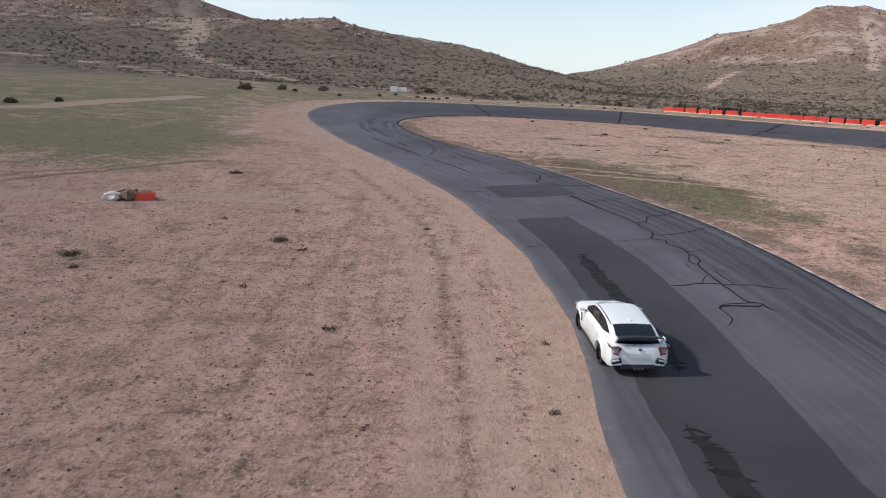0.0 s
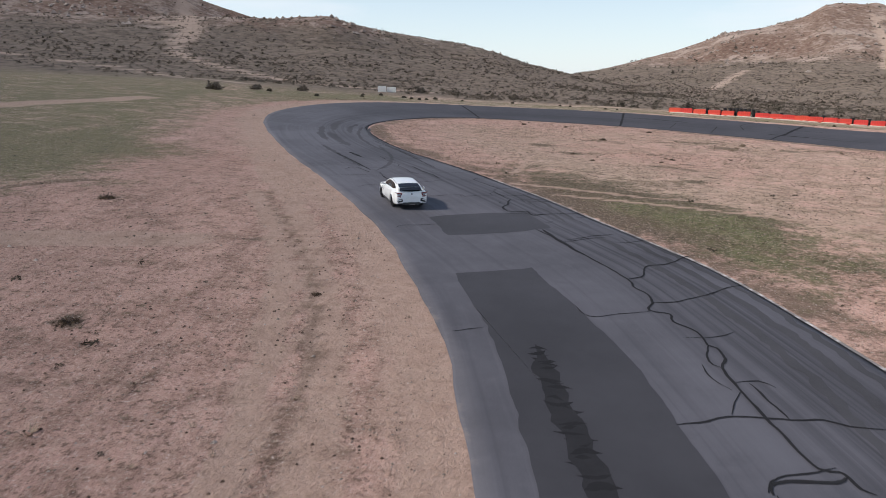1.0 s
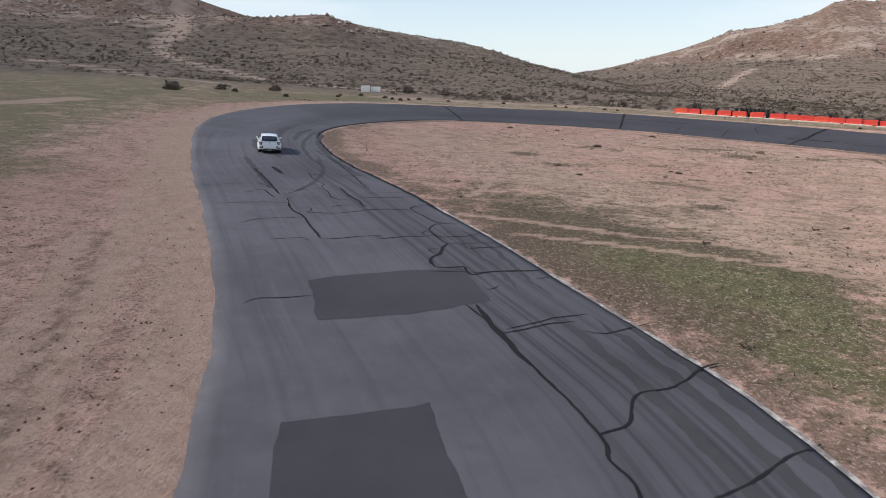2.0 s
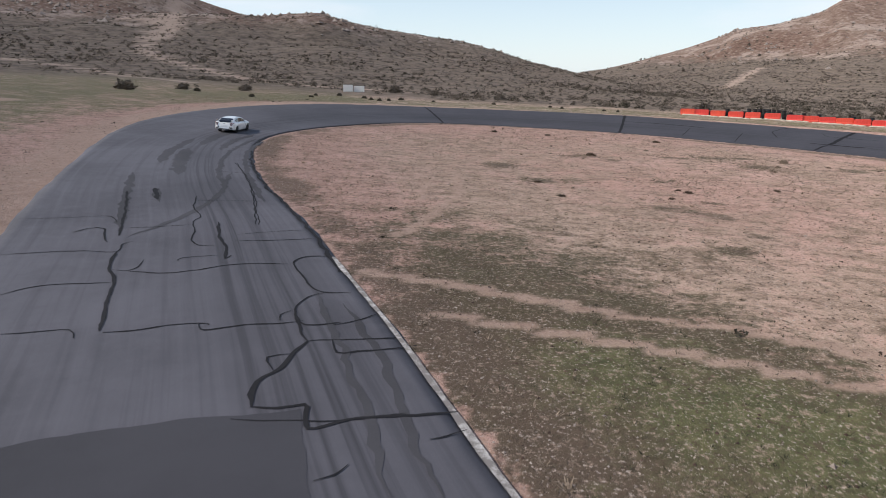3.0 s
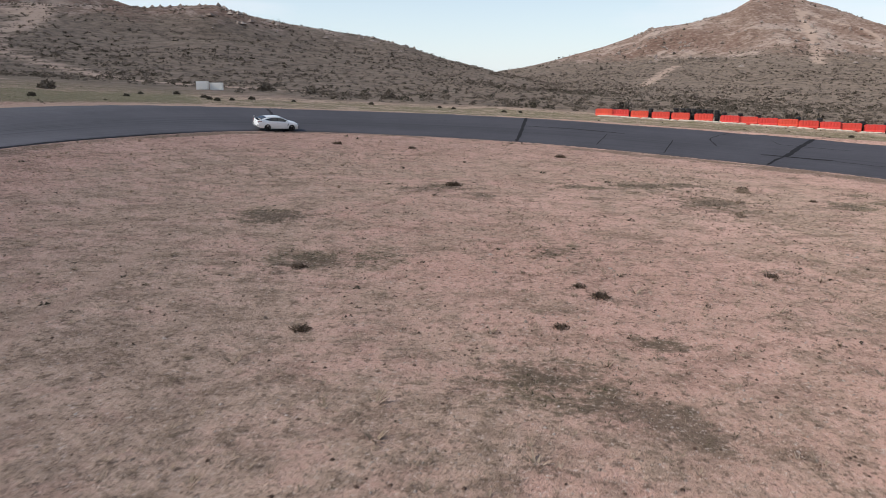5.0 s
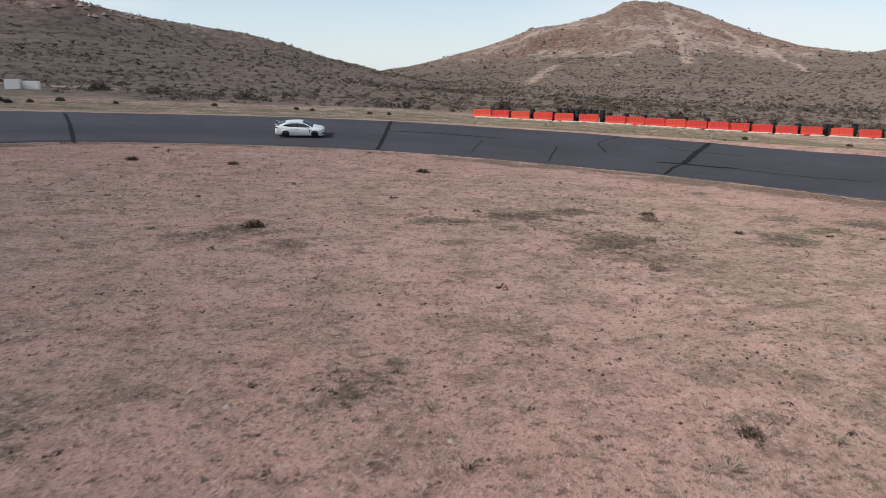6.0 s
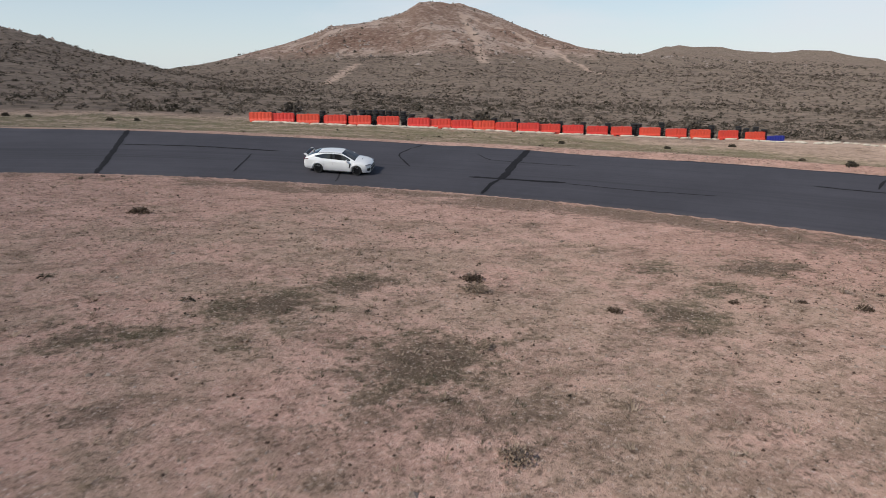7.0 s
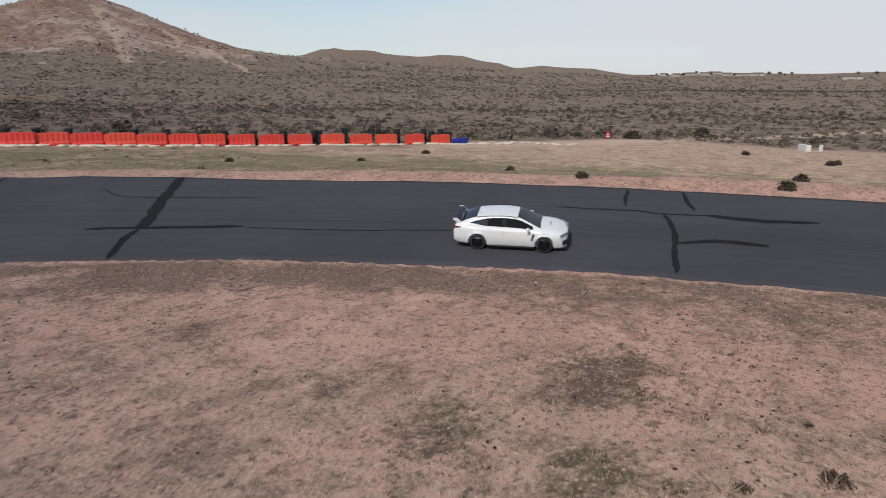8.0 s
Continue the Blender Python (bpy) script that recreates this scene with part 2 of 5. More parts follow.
# The two edges of the track, from the near straight round the banked hairpin and away.
INNER = spline([(18.5, -40), (17.6, 0), (17, 16), (16.55, 27), (15.25, 37.3), (13.8, 41.9), (11.85, 46.6), (9.75, 52), (7.4, 57.6), (4.3, 65.2),
                (0, 74.6), (-2.9, 82), (-5.4, 90.3), (-6.6, 98), (-5.6, 107), (-2, 117), (3.5, 127.5), (8.6, 132.4), (16.1, 134.3), (23.9, 133.8),
                (33.2, 131.2), (44, 125.6), (53.4, 117.8), (58.4, 110.6), (61.5, 103.8), (63, 99.2), (64.7, 91.5), (66.3, 75), (67, 40), (67, -20)], 2.0)
OUTER = spline([(5.2, -40), (4, 0), (3.8, 12), (4.4, 20), (4.3, 24.5), (3.7, 30.5), (2.2, 37), (1, 42.2), (-1.3, 48.6), (-4.7, 56.8),
                (-8.6, 66), (-12.2, 75), (-16, 85.5), (-19.4, 97), (-20.6, 108), (-18.5, 120.5), (-13, 131), (-4, 139.6), (6, 143.8), (16, 145.6),
                (26, 144.6), (36.3, 141.2), (48.3, 135), (57, 128.4), (61.1, 124.2), (67.5, 113.8), (71, 104.5), (72.6, 97.1), (73.4, 90.5), (75, 75), (77, 40), (77, -20)], 2.0)


def from_line(x, y, line):
    """The signed distance of plan points from a line (positive to its left), and how far along the line they lie, from 0 to 1."""
    x, y = np.ravel(np.asarray(x, float)), np.ravel(np.asarray(y, float))
    best, side, along = np.full(x.shape, 1e9), np.zeros(x.shape), np.zeros(x.shape)
    for n, (a, b) in enumerate(zip(line[:-1], line[1:])):
        d = b - a
        u = np.clip(((x - a[0]) * d[0] + (y - a[1]) * d[1]) / (d @ d), 0, 1)
        far = np.hypot(x - a[0] - u * d[0], y - a[1] - u * d[1])
        near = far < best
        best = np.where(near, far, best)
        side = np.where(near, np.sign(d[0] * (y - a[1]) - d[1] * (x - a[0])), side)
        along = np.where(near, (n + u) / (len(line) - 1), along)
    return best * side, along


def base_height(x, y):
    x, y = soft_clamp(x, -60, 85), soft_clamp(y, -20, 165)
    u, v = (x - 20) / 50, (y - 70) / 50
    z = -2.016 * u + 0.627 * v + 0.433 * u * u - 1.013 * u * v - 0.478 * v * v
    z += 0.4 * np.exp(-((x - 35) ** 2 + (y - 130) ** 2) / 400) - 0.4 * np.exp(-((x - 13) ** 2 + (y - 90) ** 2) / 350)
    return z + 0.25 * np.exp(-((x - 10) ** 2 + (y - 55) ** 2) / 200)


def outer_height(x, y):
    x, y = soft_clamp(x, -110, 170), soft_clamp(y, 20, 260)
    return 2.1 - 0.045 * (x - 20) + 0.015 * (y - 140)


RIDGES = (
    # where its foot and its crest lie, and the crest's bearing and angle of elevation
    (185, 440, ((-130, 1), (-90, 3), (-60, 4.4), (-35, 5), (-25, 5.2), (-17.6, 5.2), (-15, 5.5), (-13, 5.6), (-11.2, 5.1), (-7.7, 4.3), (-4.2, 3.75), (-0.2, 3.1), (2.6, 2.35), (5, 1.6), (7.4, 1.05), (9.3, 0.5), (12, 0), (16, -0.8))),
    (400, 700, ((-130, 1), (-90, 3), (-60, 7), (-40, 9), (-30, 8.4), (-24, 7), (-20.4, 5.8), (-17.6, 5.0), (-14, 3.5), (-8, 1), (0, -0.5))),
    (250, 850, ((4, -0.6), (8.4, 0.5), (9.6, 0.75), (11.4, 1), (14.2, 1.65), (17.6, 2.55), (20.1, 3.35), (21, 3.75), (23.9, 4.1), (25.6, 4.45), (26.8, 4.8), (28, 5.5), (29.6, 5.55), (31, 5.4), (34.5, 4.3), (37.5, 3.1), (40.4, 2.25), (43.4, 1.75), (46, 1.55), (52, 1.1), (62, 0.5), (72, 0))),
    (700, 1700, ((38, 0.8), (44, 1.5), (45.7, 1.75), (46.8, 2.18), (47.7, 2.46), (49.4, 2.3), (51, 2.27), (52.5, 1.97), (54.8, 1.76), (56.6, 1.95), (58.4, 1.8), (59.7, 1.45), (61.3, 1.27), (62.2, 0.75), (63.1, 0.88), (64.7, 1.06), (66.5, 0.87), (68.6, 0.83), (70, 0.55), (71.3, 0.36), (74.2, 0.34), (76.6, 0.42), (80.9, 0.42), (84.6, 0.36), (88.3, 0.48), (120, 0.6), (180, 0.5))),
    (260, 800, ((36, 0.9), (43, 1.3), (50, 1.15), (58, 0.7), (66, 0.2), (74, -0.3))),
)


def hill_height(x, y):
    """Hills round the track, over the level of the plain."""
    dx, dy = np.asarray(x, float) - 20, np.asarray(y, float) - 60
    far, bearing = np.hypot(dx, dy), np.degrees(np.arctan2(dx, dy))
    total = np.zeros(far.shape)
    for n, (foot, crest, line) in enumerate(RIDGES):
        top = crest * np.tan(np.radians(np.interp(bearing, *np.array(line).T, left=-1, right=-1))) + 6.2 - outer_height(x, y)
        u = np.clip((far - foot) / (crest - foot), 0, None)
        up = np.where(u < 1, np.minimum(u, 1) ** (1.55 if n != 2 else 1.9), np.exp(-(((u - 1) / 0.7) ** 2)))
        gully = fractal(x, y, crest / 6, 20 + 7 * n, 5, 0.55)
        rough = 1 + (0.42 if n == 2 else 0.3) * gully * np.clip(1 - np.abs(u - 1) * 1.0, 0, 1) * np.clip(np.abs(u - 1) * 3, 0.04, 1)
        total = np.maximum(total, np.maximum(top, 0) * up * rough)
    return total


def height(x, y, fine=True):
    """The ground's height, with the bank of the track in it."""
    x, y = np.asarray(x, float), np.asarray(y, float)
    shape = x.shape
    x, y = x.ravel(), y.ravel()
    d, s = from_line(x, y, INNER)
    e, _ = from_line(x, y, OUTER)
    base = base_height(x, y)
    bank = smooth(0.36, 0.56, s)
    inside = base + bank * 0.235 * np.clip(d, 0, 11)
    out = smooth(0, 18, e)
    z = inside * (1 - out * bank) + outer_height(x, y) * out * bank
    far = smooth(110, 220, np.hypot(x - 20, y - 70))
    z = z * (1 - far) + outer_height(x, y) * far
    z = z + hill_height(x, y)
    if fine:
        off = np.maximum(-d, e)
        z = z + smooth(0.3, 4, off) * (0.09 * fractal(x, y, 9, 3, 3) + 0.03 * fractal(x, y, 1.8, 9, 2))
    return z.reshape(shape)


# ---- shared building ----
def part(name, bm, material, parent=None, label="", smooth_faces=False):
    """Links a bmesh as one mesh object under a thing, or on its own."""
    mesh = bpy.data.meshes.new(name)
    bm.to_mesh(mesh)
    bm.free()
    mesh.materials.append(material)
    if smooth_faces:
        mesh.polygons.foreach_set("use_smooth", [True] * len(mesh.polygons))
    ob = new(name, mesh)
    ob.parent = parent
    return tagged(ob, label)


def sheet(name, vertices, faces, material, parent=None, smooth_faces=True, attributes=None):
    mesh = bpy.data.meshes.new(name)
    vertices, faces = np.asarray(vertices, np.float32), np.asarray(faces, np.int32)
    sides = faces.shape[1]
    mesh.vertices.add(len(vertices))
    mesh.vertices.foreach_set("co", vertices.ravel())
    mesh.loops.add(faces.size)
    mesh.loops.foreach_set("vertex_index", faces.ravel())
    mesh.polygons.add(len(faces))
    mesh.polygons.foreach_set("loop_start", np.arange(0, faces.size, sides, dtype=np.int32))
    mesh.polygons.foreach_set("use_smooth", np.full(len(faces), smooth_faces))
    for key, values in (attributes or {}).items():
        mesh.attributes.new(key, "FLOAT", "POINT").data.foreach_set("value", np.asarray(values, np.float32))
    mesh.update(calc_edges=True)
    mesh.validate()
    mesh.materials.append(material)
    ob = new(name, mesh)
    ob.parent = parent
    return ob


def grid_faces(rows, columns):
    i = np.arange(rows * columns).reshape(rows, columns)
    return np.stack([i[:-1, :-1], i[:-1, 1:], i[1:, 1:], i[1:, :-1]], -1).reshape(-1, 4)


# ---- ground ----
def axis(low, high, step, reach_low, reach_high):
    """Plan lines: even between low and high, then ever wider."""
    middle = list(np.arange(low, high + step / 2, step))
    for sign, reach, ends in ((-1, reach_low, 0), (1, reach_high, -1)):
        at, gap, some = middle[ends], step, []
        while sign * at < sign * reach:
            gap = min(gap * 1.06, 7.0) if abs(at) < 900 else gap * 1.12
            at += sign * gap
            some.append(at)
        middle = some[::-1] + middle if sign < 0 else middle + some
    return np.array(middle)


def blob(x, y, cx, cy, rx, ry, turn=0.0):
    """1 in the middle of an oval in plan, falling to 0 at twice its radii."""
    c, s = math.cos(radians(turn)), math.sin(radians(turn))
    u, v = ((x - cx) * c + (y - cy) * s) / rx, (-(x - cx) * s + (y - cy) * c) / ry
    return np.exp(-0.7 * (u * u + v * v))


def trail(x, y, points, width):
    d, _ = from_line(x, y, spline(points, 4.0))
    return 1 - smooth(0.4 * width, width, np.abs(d))


def wild_start(x, y):
    """How far beyond the track's outer edge the scrub begins."""
    return 30 + 42 * smooth(85, 112, x) * smooth(142, 124, y)


def build_ground():
    xs, ys = axis(-32, 84, 0.5, -3500, 4200), axis(9, 146, 0.5, -2500, 4500)
    gx, gy = (a.ravel() for a in np.meshgrid(xs, ys))
    z = height(gx, gy)
    d, s = from_line(gx, gy, INNER)
    e, so = from_line(gx, gy, OUTER)
    off = np.maximum(-d, e)
    z = z - 0.3 * (1 - smooth(-2.2, -0.9, off))
    far = np.hypot(gx - 20, gy - 70)
    hill = hill_height(gx, gy)
    outside = smooth(1.5, 5, e) * smooth(0.42, 0.55, s)
    start = wild_start(gx, gy)
    wild = np.maximum(smooth(-6, 6, e - start) * smooth(0.4, 0.5, s), smooth(150, 200, far))
    wild = np.where((gx < 5) & (gy < 215) & (gx > -150), wild * smooth(150, 205, gy + 0.25 * (gx + 20)), wild)
    rock = smooth(14, 45, hill) * (1 - 0.8 * smooth(40, 46, np.degrees(np.arctan2(gx - 20, gy - 60))))
    infield = (d < 0) & (s < 0.95)
    dry = np.where(infield, 0.6 * smooth(-2, -12, d), 0.0)
    dry = dry - 0.55 * blob(gx, gy, 18, 124, 24, 7, -5) - 0.4 * blob(gx, gy, 60, 98, 6, 24, 25) - 0.3 * blob(gx, gy, 28, 82, 7, 14)
    dry = np.where(infield, dry + 0.35 * blob(gx, gy, 13, 62, 9, 14, 20), dry)
    verge = smooth(0.5, 4, e) * smooth(0.42, 0.5, s)
    dry = np.maximum(dry, verge)
    meadow = np.where(infield, 0, smooth(-10, -24, gx + 0.22 * (gy - 50)) * smooth(40, 56, gy))
    meadow = np.maximum(meadow, np.where(infield, 0, 0.85 * smooth(90, 112, gy) * smooth(3, 8, e) * smooth(0, -14, gx)))
    dry = np.maximum(dry, 0.8 * meadow)
    beside = np.exp(-(((d + 5.5) / 4.5) ** 2)) * smooth(16, 26, gy) * smooth(62, 52, gy)
    green = np.where(infield, 0.5 * beside + 0.7 * blob(gx, gy, 14.8, 50.5, 3, 2.4, 20) + 0.6 * blob(gx, gy, 18, 48.5, 4, 1.8) + 0.75 * blob(gx, gy, 15.5, 48.5, 3.2, 6, 25) + 0.72 * blob(gx, gy, 12, 59.5, 7, 11, 20), 0.0) + verge * (0.2 + 0.24 * smooth(75, 40, gx))
    lush = np.where(infield, 0.5 * blob(gx, gy, 14.8, 51.3, 2.2, 1.6, 20) + 0.25 * blob(gx, gy, 15, 50, 5, 3, -10) + 0.5 * blob(gx, gy, 18, 48.8, 2, 1.2) + 0.5 * blob(gx, gy, 20.5, 45.5, 5, 4) + 0.5 * blob(gx, gy, 17.8, 40, 2.5, 6), 0) + 0.8 * meadow + 0.9 * blob(gx, gy, -34, 63, 8, 5) + 0.5 * blob(gx, gy, -24, 66, 7, 4) + verge * (0.68 + 0.08 * smooth(45, 70, gx)) * smooth(34, 14, e)
    for wx, wy, wr in WEED_SPOTS:
        green = np.maximum(green, 0.76 * blob(gx, gy, wx, wy, wr * 1.3, wr * 0.8, (wx * 37) % 60 - 30))
    worn = np.where(infield, 0, smooth(3.2 + 2.6 * smooth(45, 56, gy), 0.8, e) * smooth(0.62, 0.5, s))
    worn = np.maximum(worn, 0.4 * smooth(0.2, 0.8, e) * smooth(4.6, 2.8, e) * outside)
    for track in TRAILS:
        worn = np.maximum(worn, 1.05 * trail(gx, gy, *track))
    rut = np.zeros(gx.shape)
    for track in RUTS:
        rut = np.maximum(rut, 1.2 * track[1] * trail(gx, gy, *track))
    z = z - 0.05 * rut
    # dark litter in mats, and along the crumbling inner edge
    litter = np.where(infield, 1.0 * smooth(-3.8 - 4.5 * smooth(0.5, 0.62, s), -1.2 - 1.3 * smooth(0.5, 0.62, s), d) * smooth(0.1, -0.3, d) * (0.75 + 0.35 * fractal(gx, gy, 4, 52, 2)), 0.0)
    for wx, wy, wr in LITTER:
        litter = np.maximum(litter, 0.85 * blob(gx, gy, wx, wy, wr * 1.25, wr * 0.8, (wx * 53) % 80 - 40))
    driven = np.where(infield, 0.0, smooth(22, 12, e) * smooth(62, 45, gy))
    scar = np.zeros(gx.shape)
    for track in SCARS:
        scar = np.maximum(scar, 0.9 * trail(gx, gy, *track))
    ground = sheet("ground", np.c_[gx, gy, z], grid_faces(len(ys), len(xs)), GROUND, None, True,
                   dict(dry=dry, green=green, worn=worn, wild=wild, rock=rock, scar=scar, rut=rut, lush=lush, litter=litter, driven=driven))
    return tagged(ground, "reddish desert earth with dry grass and stony hills", "ground", kind="structure")


# pale trodden or driven ways, dark ruts, and bare tracks up the hills: plan points and half a width
TRAILS = [
    ([(-0.4, 9), (-0.45, 13), (-0.5, 16.7), (-0.65, 20.5), (-0.9, 26), (-1.9, 32.8), (-3.6, 40.5), (-8, 52)], 0.75),
    ([(1.2, 9), (1.2, 16), (0.9, 24), (0.2, 30), (-1.6, 38), (-5, 49), (-10, 61)], 0.9),
    ([(7.9, 57.9), (12.1, 56.2), (15.8, 54.7), (18.8, 53.8), (21.9, 52.4), (30, 50.5), (42, 49.5)], 0.49),
    ([(10.3, 54.1), (12.5, 53.5), (16.6, 52), (19, 51), (21, 50.2), (28, 47.8)], 0.43),
    ([(8.6, 63.7), (9.6, 67.2), (10.3, 71.2), (11, 74.7), (11.2, 79.9), (11.1, 84)], 0.4), ([(8.9, 71.8), (8.9, 77.8), (8.6, 83.2)], 0.4),
    ([(-60, 33), (-36, 37), (-25, 38.3), (-16, 40), (-8, 41)], 1.8),
    ([(-80, 70), (-52, 80.4), (-48, 94), (-41, 114)], 2.6),
]
RUTS = [
    ([(-7.3, 52.1), (-3.4, 42.1), (-1.1, 35.2), (0, 28.4), (0.2, 23.6), (0.35, 18.9), (0.4, 15.6), (0.3, 12.6), (0.2, 9)], 0.5),
    ([(-27.6, 41.6), (-24.6, 45.9), (-20.7, 50.9), (-17.7, 53.3)], 0.7), ([(-31, 40.5), (-28.6, 43.2), (-26.7, 46.4), (-22.9, 51)], 0.6),
    ([(-15.1, 68), (-9.5, 54.5), (-5.4, 43.6), (-2.9, 34.9), (-1.9, 28.1), (-1.5, 22.3), (-1.2, 9)], 0.26),
    ([(-4.3, 52.9), (-0.9, 39.3), (0.4, 33.1), (1.5, 26.2), (1.9, 20.6), (2.1, 9)], 0.28),
    ([(-5.5, 9), (-5.8, 20), (-7, 32), (-9.5, 42)], 0.4), ([(-9, 9), (-9.6, 22), (-11.4, 34)], 0.4), ([(-3, 9), (-3.2, 20), (-4.2, 30)], 0.35),
]
SCARS = [
    ([(436, 746), (410, 684), (370, 608), (315, 516)], 6.5), ([(443, 742), (467, 699), (465, 614), (395, 477)], 5.0), ([(164, 443), (189, 490), (242, 580)], 5.0),
    ([(-239, 661), (-190, 520), (-144, 413), (-127, 351)], 10.0), ([(-127, 351), (-114, 312), (-87, 277), (-64, 256), (-35, 225), (0, 212)], 4.5),
    ([(-166, 261), (-130, 252), (-93, 234), (-49, 190)], 3.0), ([(-175, 424), (-144, 413)], 7.0), ([(100, 132), (130, 124), (180, 110), (260, 80)], 4.0),
]
LITTER = [(-7.9, 31.6, 0.6), (-15.9, 27.8, 0.7), (-14.9, 48.3, 0.9), (-4.8, 41.5, 0.5), (-11.4, 24.8, 0.5), (-14.9, 26.2, 0.4), (-8.8, 30.3, 0.5), (-6.4, 15.4, 0.4), (-7.8, 14.5, 0.35), (-4.4, 13.2, 0.4),
          (22.9, 73.8, 1), (24.4, 71.8, 1.3), (19.4, 69.7, 0.6), (24.9, 66.6, 0.6), (23, 63.6, 0.8), (20.5, 60.9, 0.5), (36.5, 93.6, 1.7), (22.2, 98.7, 1.7), (17.6, 83.4, 0.8), (37.4, 96.5, 1.4)]
LITTER += [(14.6, 90.7, 1.4), (25.6, 85, 0.8), (16.5, 83.2, 0.8), (32.5, 81.8, 0.7), (25.8, 79.5, 0.4), (26, 75.2, 0.7), (15.9, 82, 0.6), (30.5, 86.5, 0.6), (24.6, 97, 0.8), (38.9, 102.2, 1), (35.5, 101.3, 0.9), (31.1, 101.2, 0.9),
           (45.2, 96.1, 0.7), (42.1, 100.8, 0.6), (52.3, 98.8, 1.1), (30.9, 96.6, 0.6), (36.6, 94.5, 0.8), (53.3, 98.3, 1.1), (46.9, 108, 0.5), (49.7, 108.4, 0.6), (48.3, 100.3, 0.6), (51.9, 96.8, 0.5), (49.2, 103.1, 0.5)]
WEED_SPOTS = [(14.2, 90.7, 1.6), (22.6, 99.6, 1.5), (25.8, 84.9, 1.2), (36.9, 95.4, 1.4), (18.2, 84.1, 1.8), (26.1, 75.3, 1.0), (16.6, 83.5, 1.4), (37.4, 97.3, 2.2), (45.3, 96, 1.4), (52.9, 98, 1.6),
              (31.3, 100.7, 1.5), (38.4, 102.7, 1.4), (53.2, 98.1, 1.2), (48.3, 100.2, 1.2), (48.9, 97.2, 1.2), (22.9, 73.2, 1.5), (22.5, 63.4, 1.4), (12.1, 60, 2.4), (35.3, 101.6, 1.8), (-7.8, 31.1, 0.6), (-15.9, 27.8, 0.8), (-14.9, 48.1, 0.8)]


def along(u, v):
    """A plan point of the track: u from 0 to 1 along it, v from 0 at its inner to 1 at its outer edge."""
    k = np.asarray(u, float) * (len(INNER) - 1)
    a = np.stack([np.interp(k, np.arange(len(INNER)), INNER[:, n]) for n in (0, 1)], -1)
    _, so = from_line(a[..., 0], a[..., 1], OUTER)
    j = np.clip(so, 0, 1) * (len(OUTER) - 1)
    b = np.stack([np.interp(j, np.arange(len(OUTER)), OUTER[:, n]) for n in (0, 1)], -1)
    v = np.asarray(v, float)[..., None]
    return a * (1 - v) + b * v


def build_road():
    count, across = 560, 25
    us = np.linspace(0, 1, count)
    v = np.linspace(0, 1, across)
    inner = along(us, np.zeros(count))
    outer = along(us, np.ones(count))
    # smooth the outer feet, so that the lanes run evenly
    for _ in range(6):
        outer[1:-1] = (outer[:-2] + 2 * outer[1:-1] + outer[2:]) / 4
    plan = inner[:, None] * (1 - v[None, :, None]) + outer[:, None] * v[None, :, None]
    ragged = 0.08 * fractal(plan[..., 0], plan[..., 1], 3, 40, 3)
    plan[:, 0] += ragged[:, 0, None]
    plan[:, -1] += ragged[:, -1, None]
    z = height(plan[..., 0], plan[..., 1], False) + 0.05
    z[:, 0] -= 0.03
    z[:, -1] -= 0.03
    top = np.concatenate([plan, z[..., None]], -1)
    skirt_in, skirt_out = top[:, :1].copy(), top[:, -1:].copy()
    skirt_in[..., 2] -= 0.3
    skirt_out[..., 2] -= 0.3
    body = np.concatenate([skirt_in, top, skirt_out], 1)
    vv = np.r_[0, v, 1][None] + 0 * us[:, None]
    uu = us[:, None] + 0 * vv
    line = np.interp(uu, [0, 0.2, 0.33, 0.47, 0.6, 0.8, 1], [0.2, 0.2, 0.3, 0.35, 0.45, 0.4, 0.4])
    rubber = 0.75 * np.exp(-((vv - line) / 0.17) ** 2) * np.interp(uu, [0, 0.2, 0.36, 0.42, 0.5, 0.6, 1], [0.8, 0.9, 0.7, 0.9, 0.9, 0.5, 0.4])
    dust = np.maximum(0.45 * smooth(0.05, 0.0, vv), 0.4 * smooth(0.97, 1.0, vv))
    # 0 on the near straight, rising to 1 into the hairpin
    bend_dark = smooth(0.36, 0.5, uu)
    metres_along = np.r_[0, np.cumsum(np.linalg.norm(np.diff((inner + outer) / 2, axis=0), axis=1))][:, None] + 0 * vv
    metres_across = np.linalg.norm(outer - inner, axis=1)[:, None] * vv
    road = sheet("road", body.reshape(-1, 3), grid_faces(count, across + 2), ASPHALT, None, True, dict(rubber=rubber.ravel(), dust=dust.ravel(), bend_dark=bend_dark.ravel(), metres_along=metres_along.ravel(), metres_across=metres_across.ravel()))
    return tagged(road, "worn grey asphalt race track with sealed cracks and a banked hairpin", "road", kind="structure")


build_ground()
road = build_road()


# ---- the car ----
WHITE = paint_material("white_paint", (0.80, 0.80, 0.78), 0.28, 0.8, 0.08)
GLASS_DARK = Shader("tinted_glass", 0.06)
GLASS_DARK = GLASS_DARK.color((0.012, 0.013, 0.015)).set("Specular IOR Level", 0.7).material
BLACK = paint_material("black_plastic", (0.018, 0.018, 0.02), 0.45, 0.0, 0.25)
RUBBER = paint_material("tyre_rubber", (0.022, 0.022, 0.022), 0.85, 0.0, 0.3)
RIM = paint_material("dark_alloy", (0.03, 0.03, 0.033), 0.35, 0.0, 0.2, 0.6)
RED_LAMP = paint_material("red_lamp_glass", (0.17, 0.02, 0.025), 0.12, 0.6, 0.05)
CLEAR_LAMP = paint_material("clear_lamp", (0.45, 0.47, 0.5), 0.1, 0.6, 0.1, 0.5)
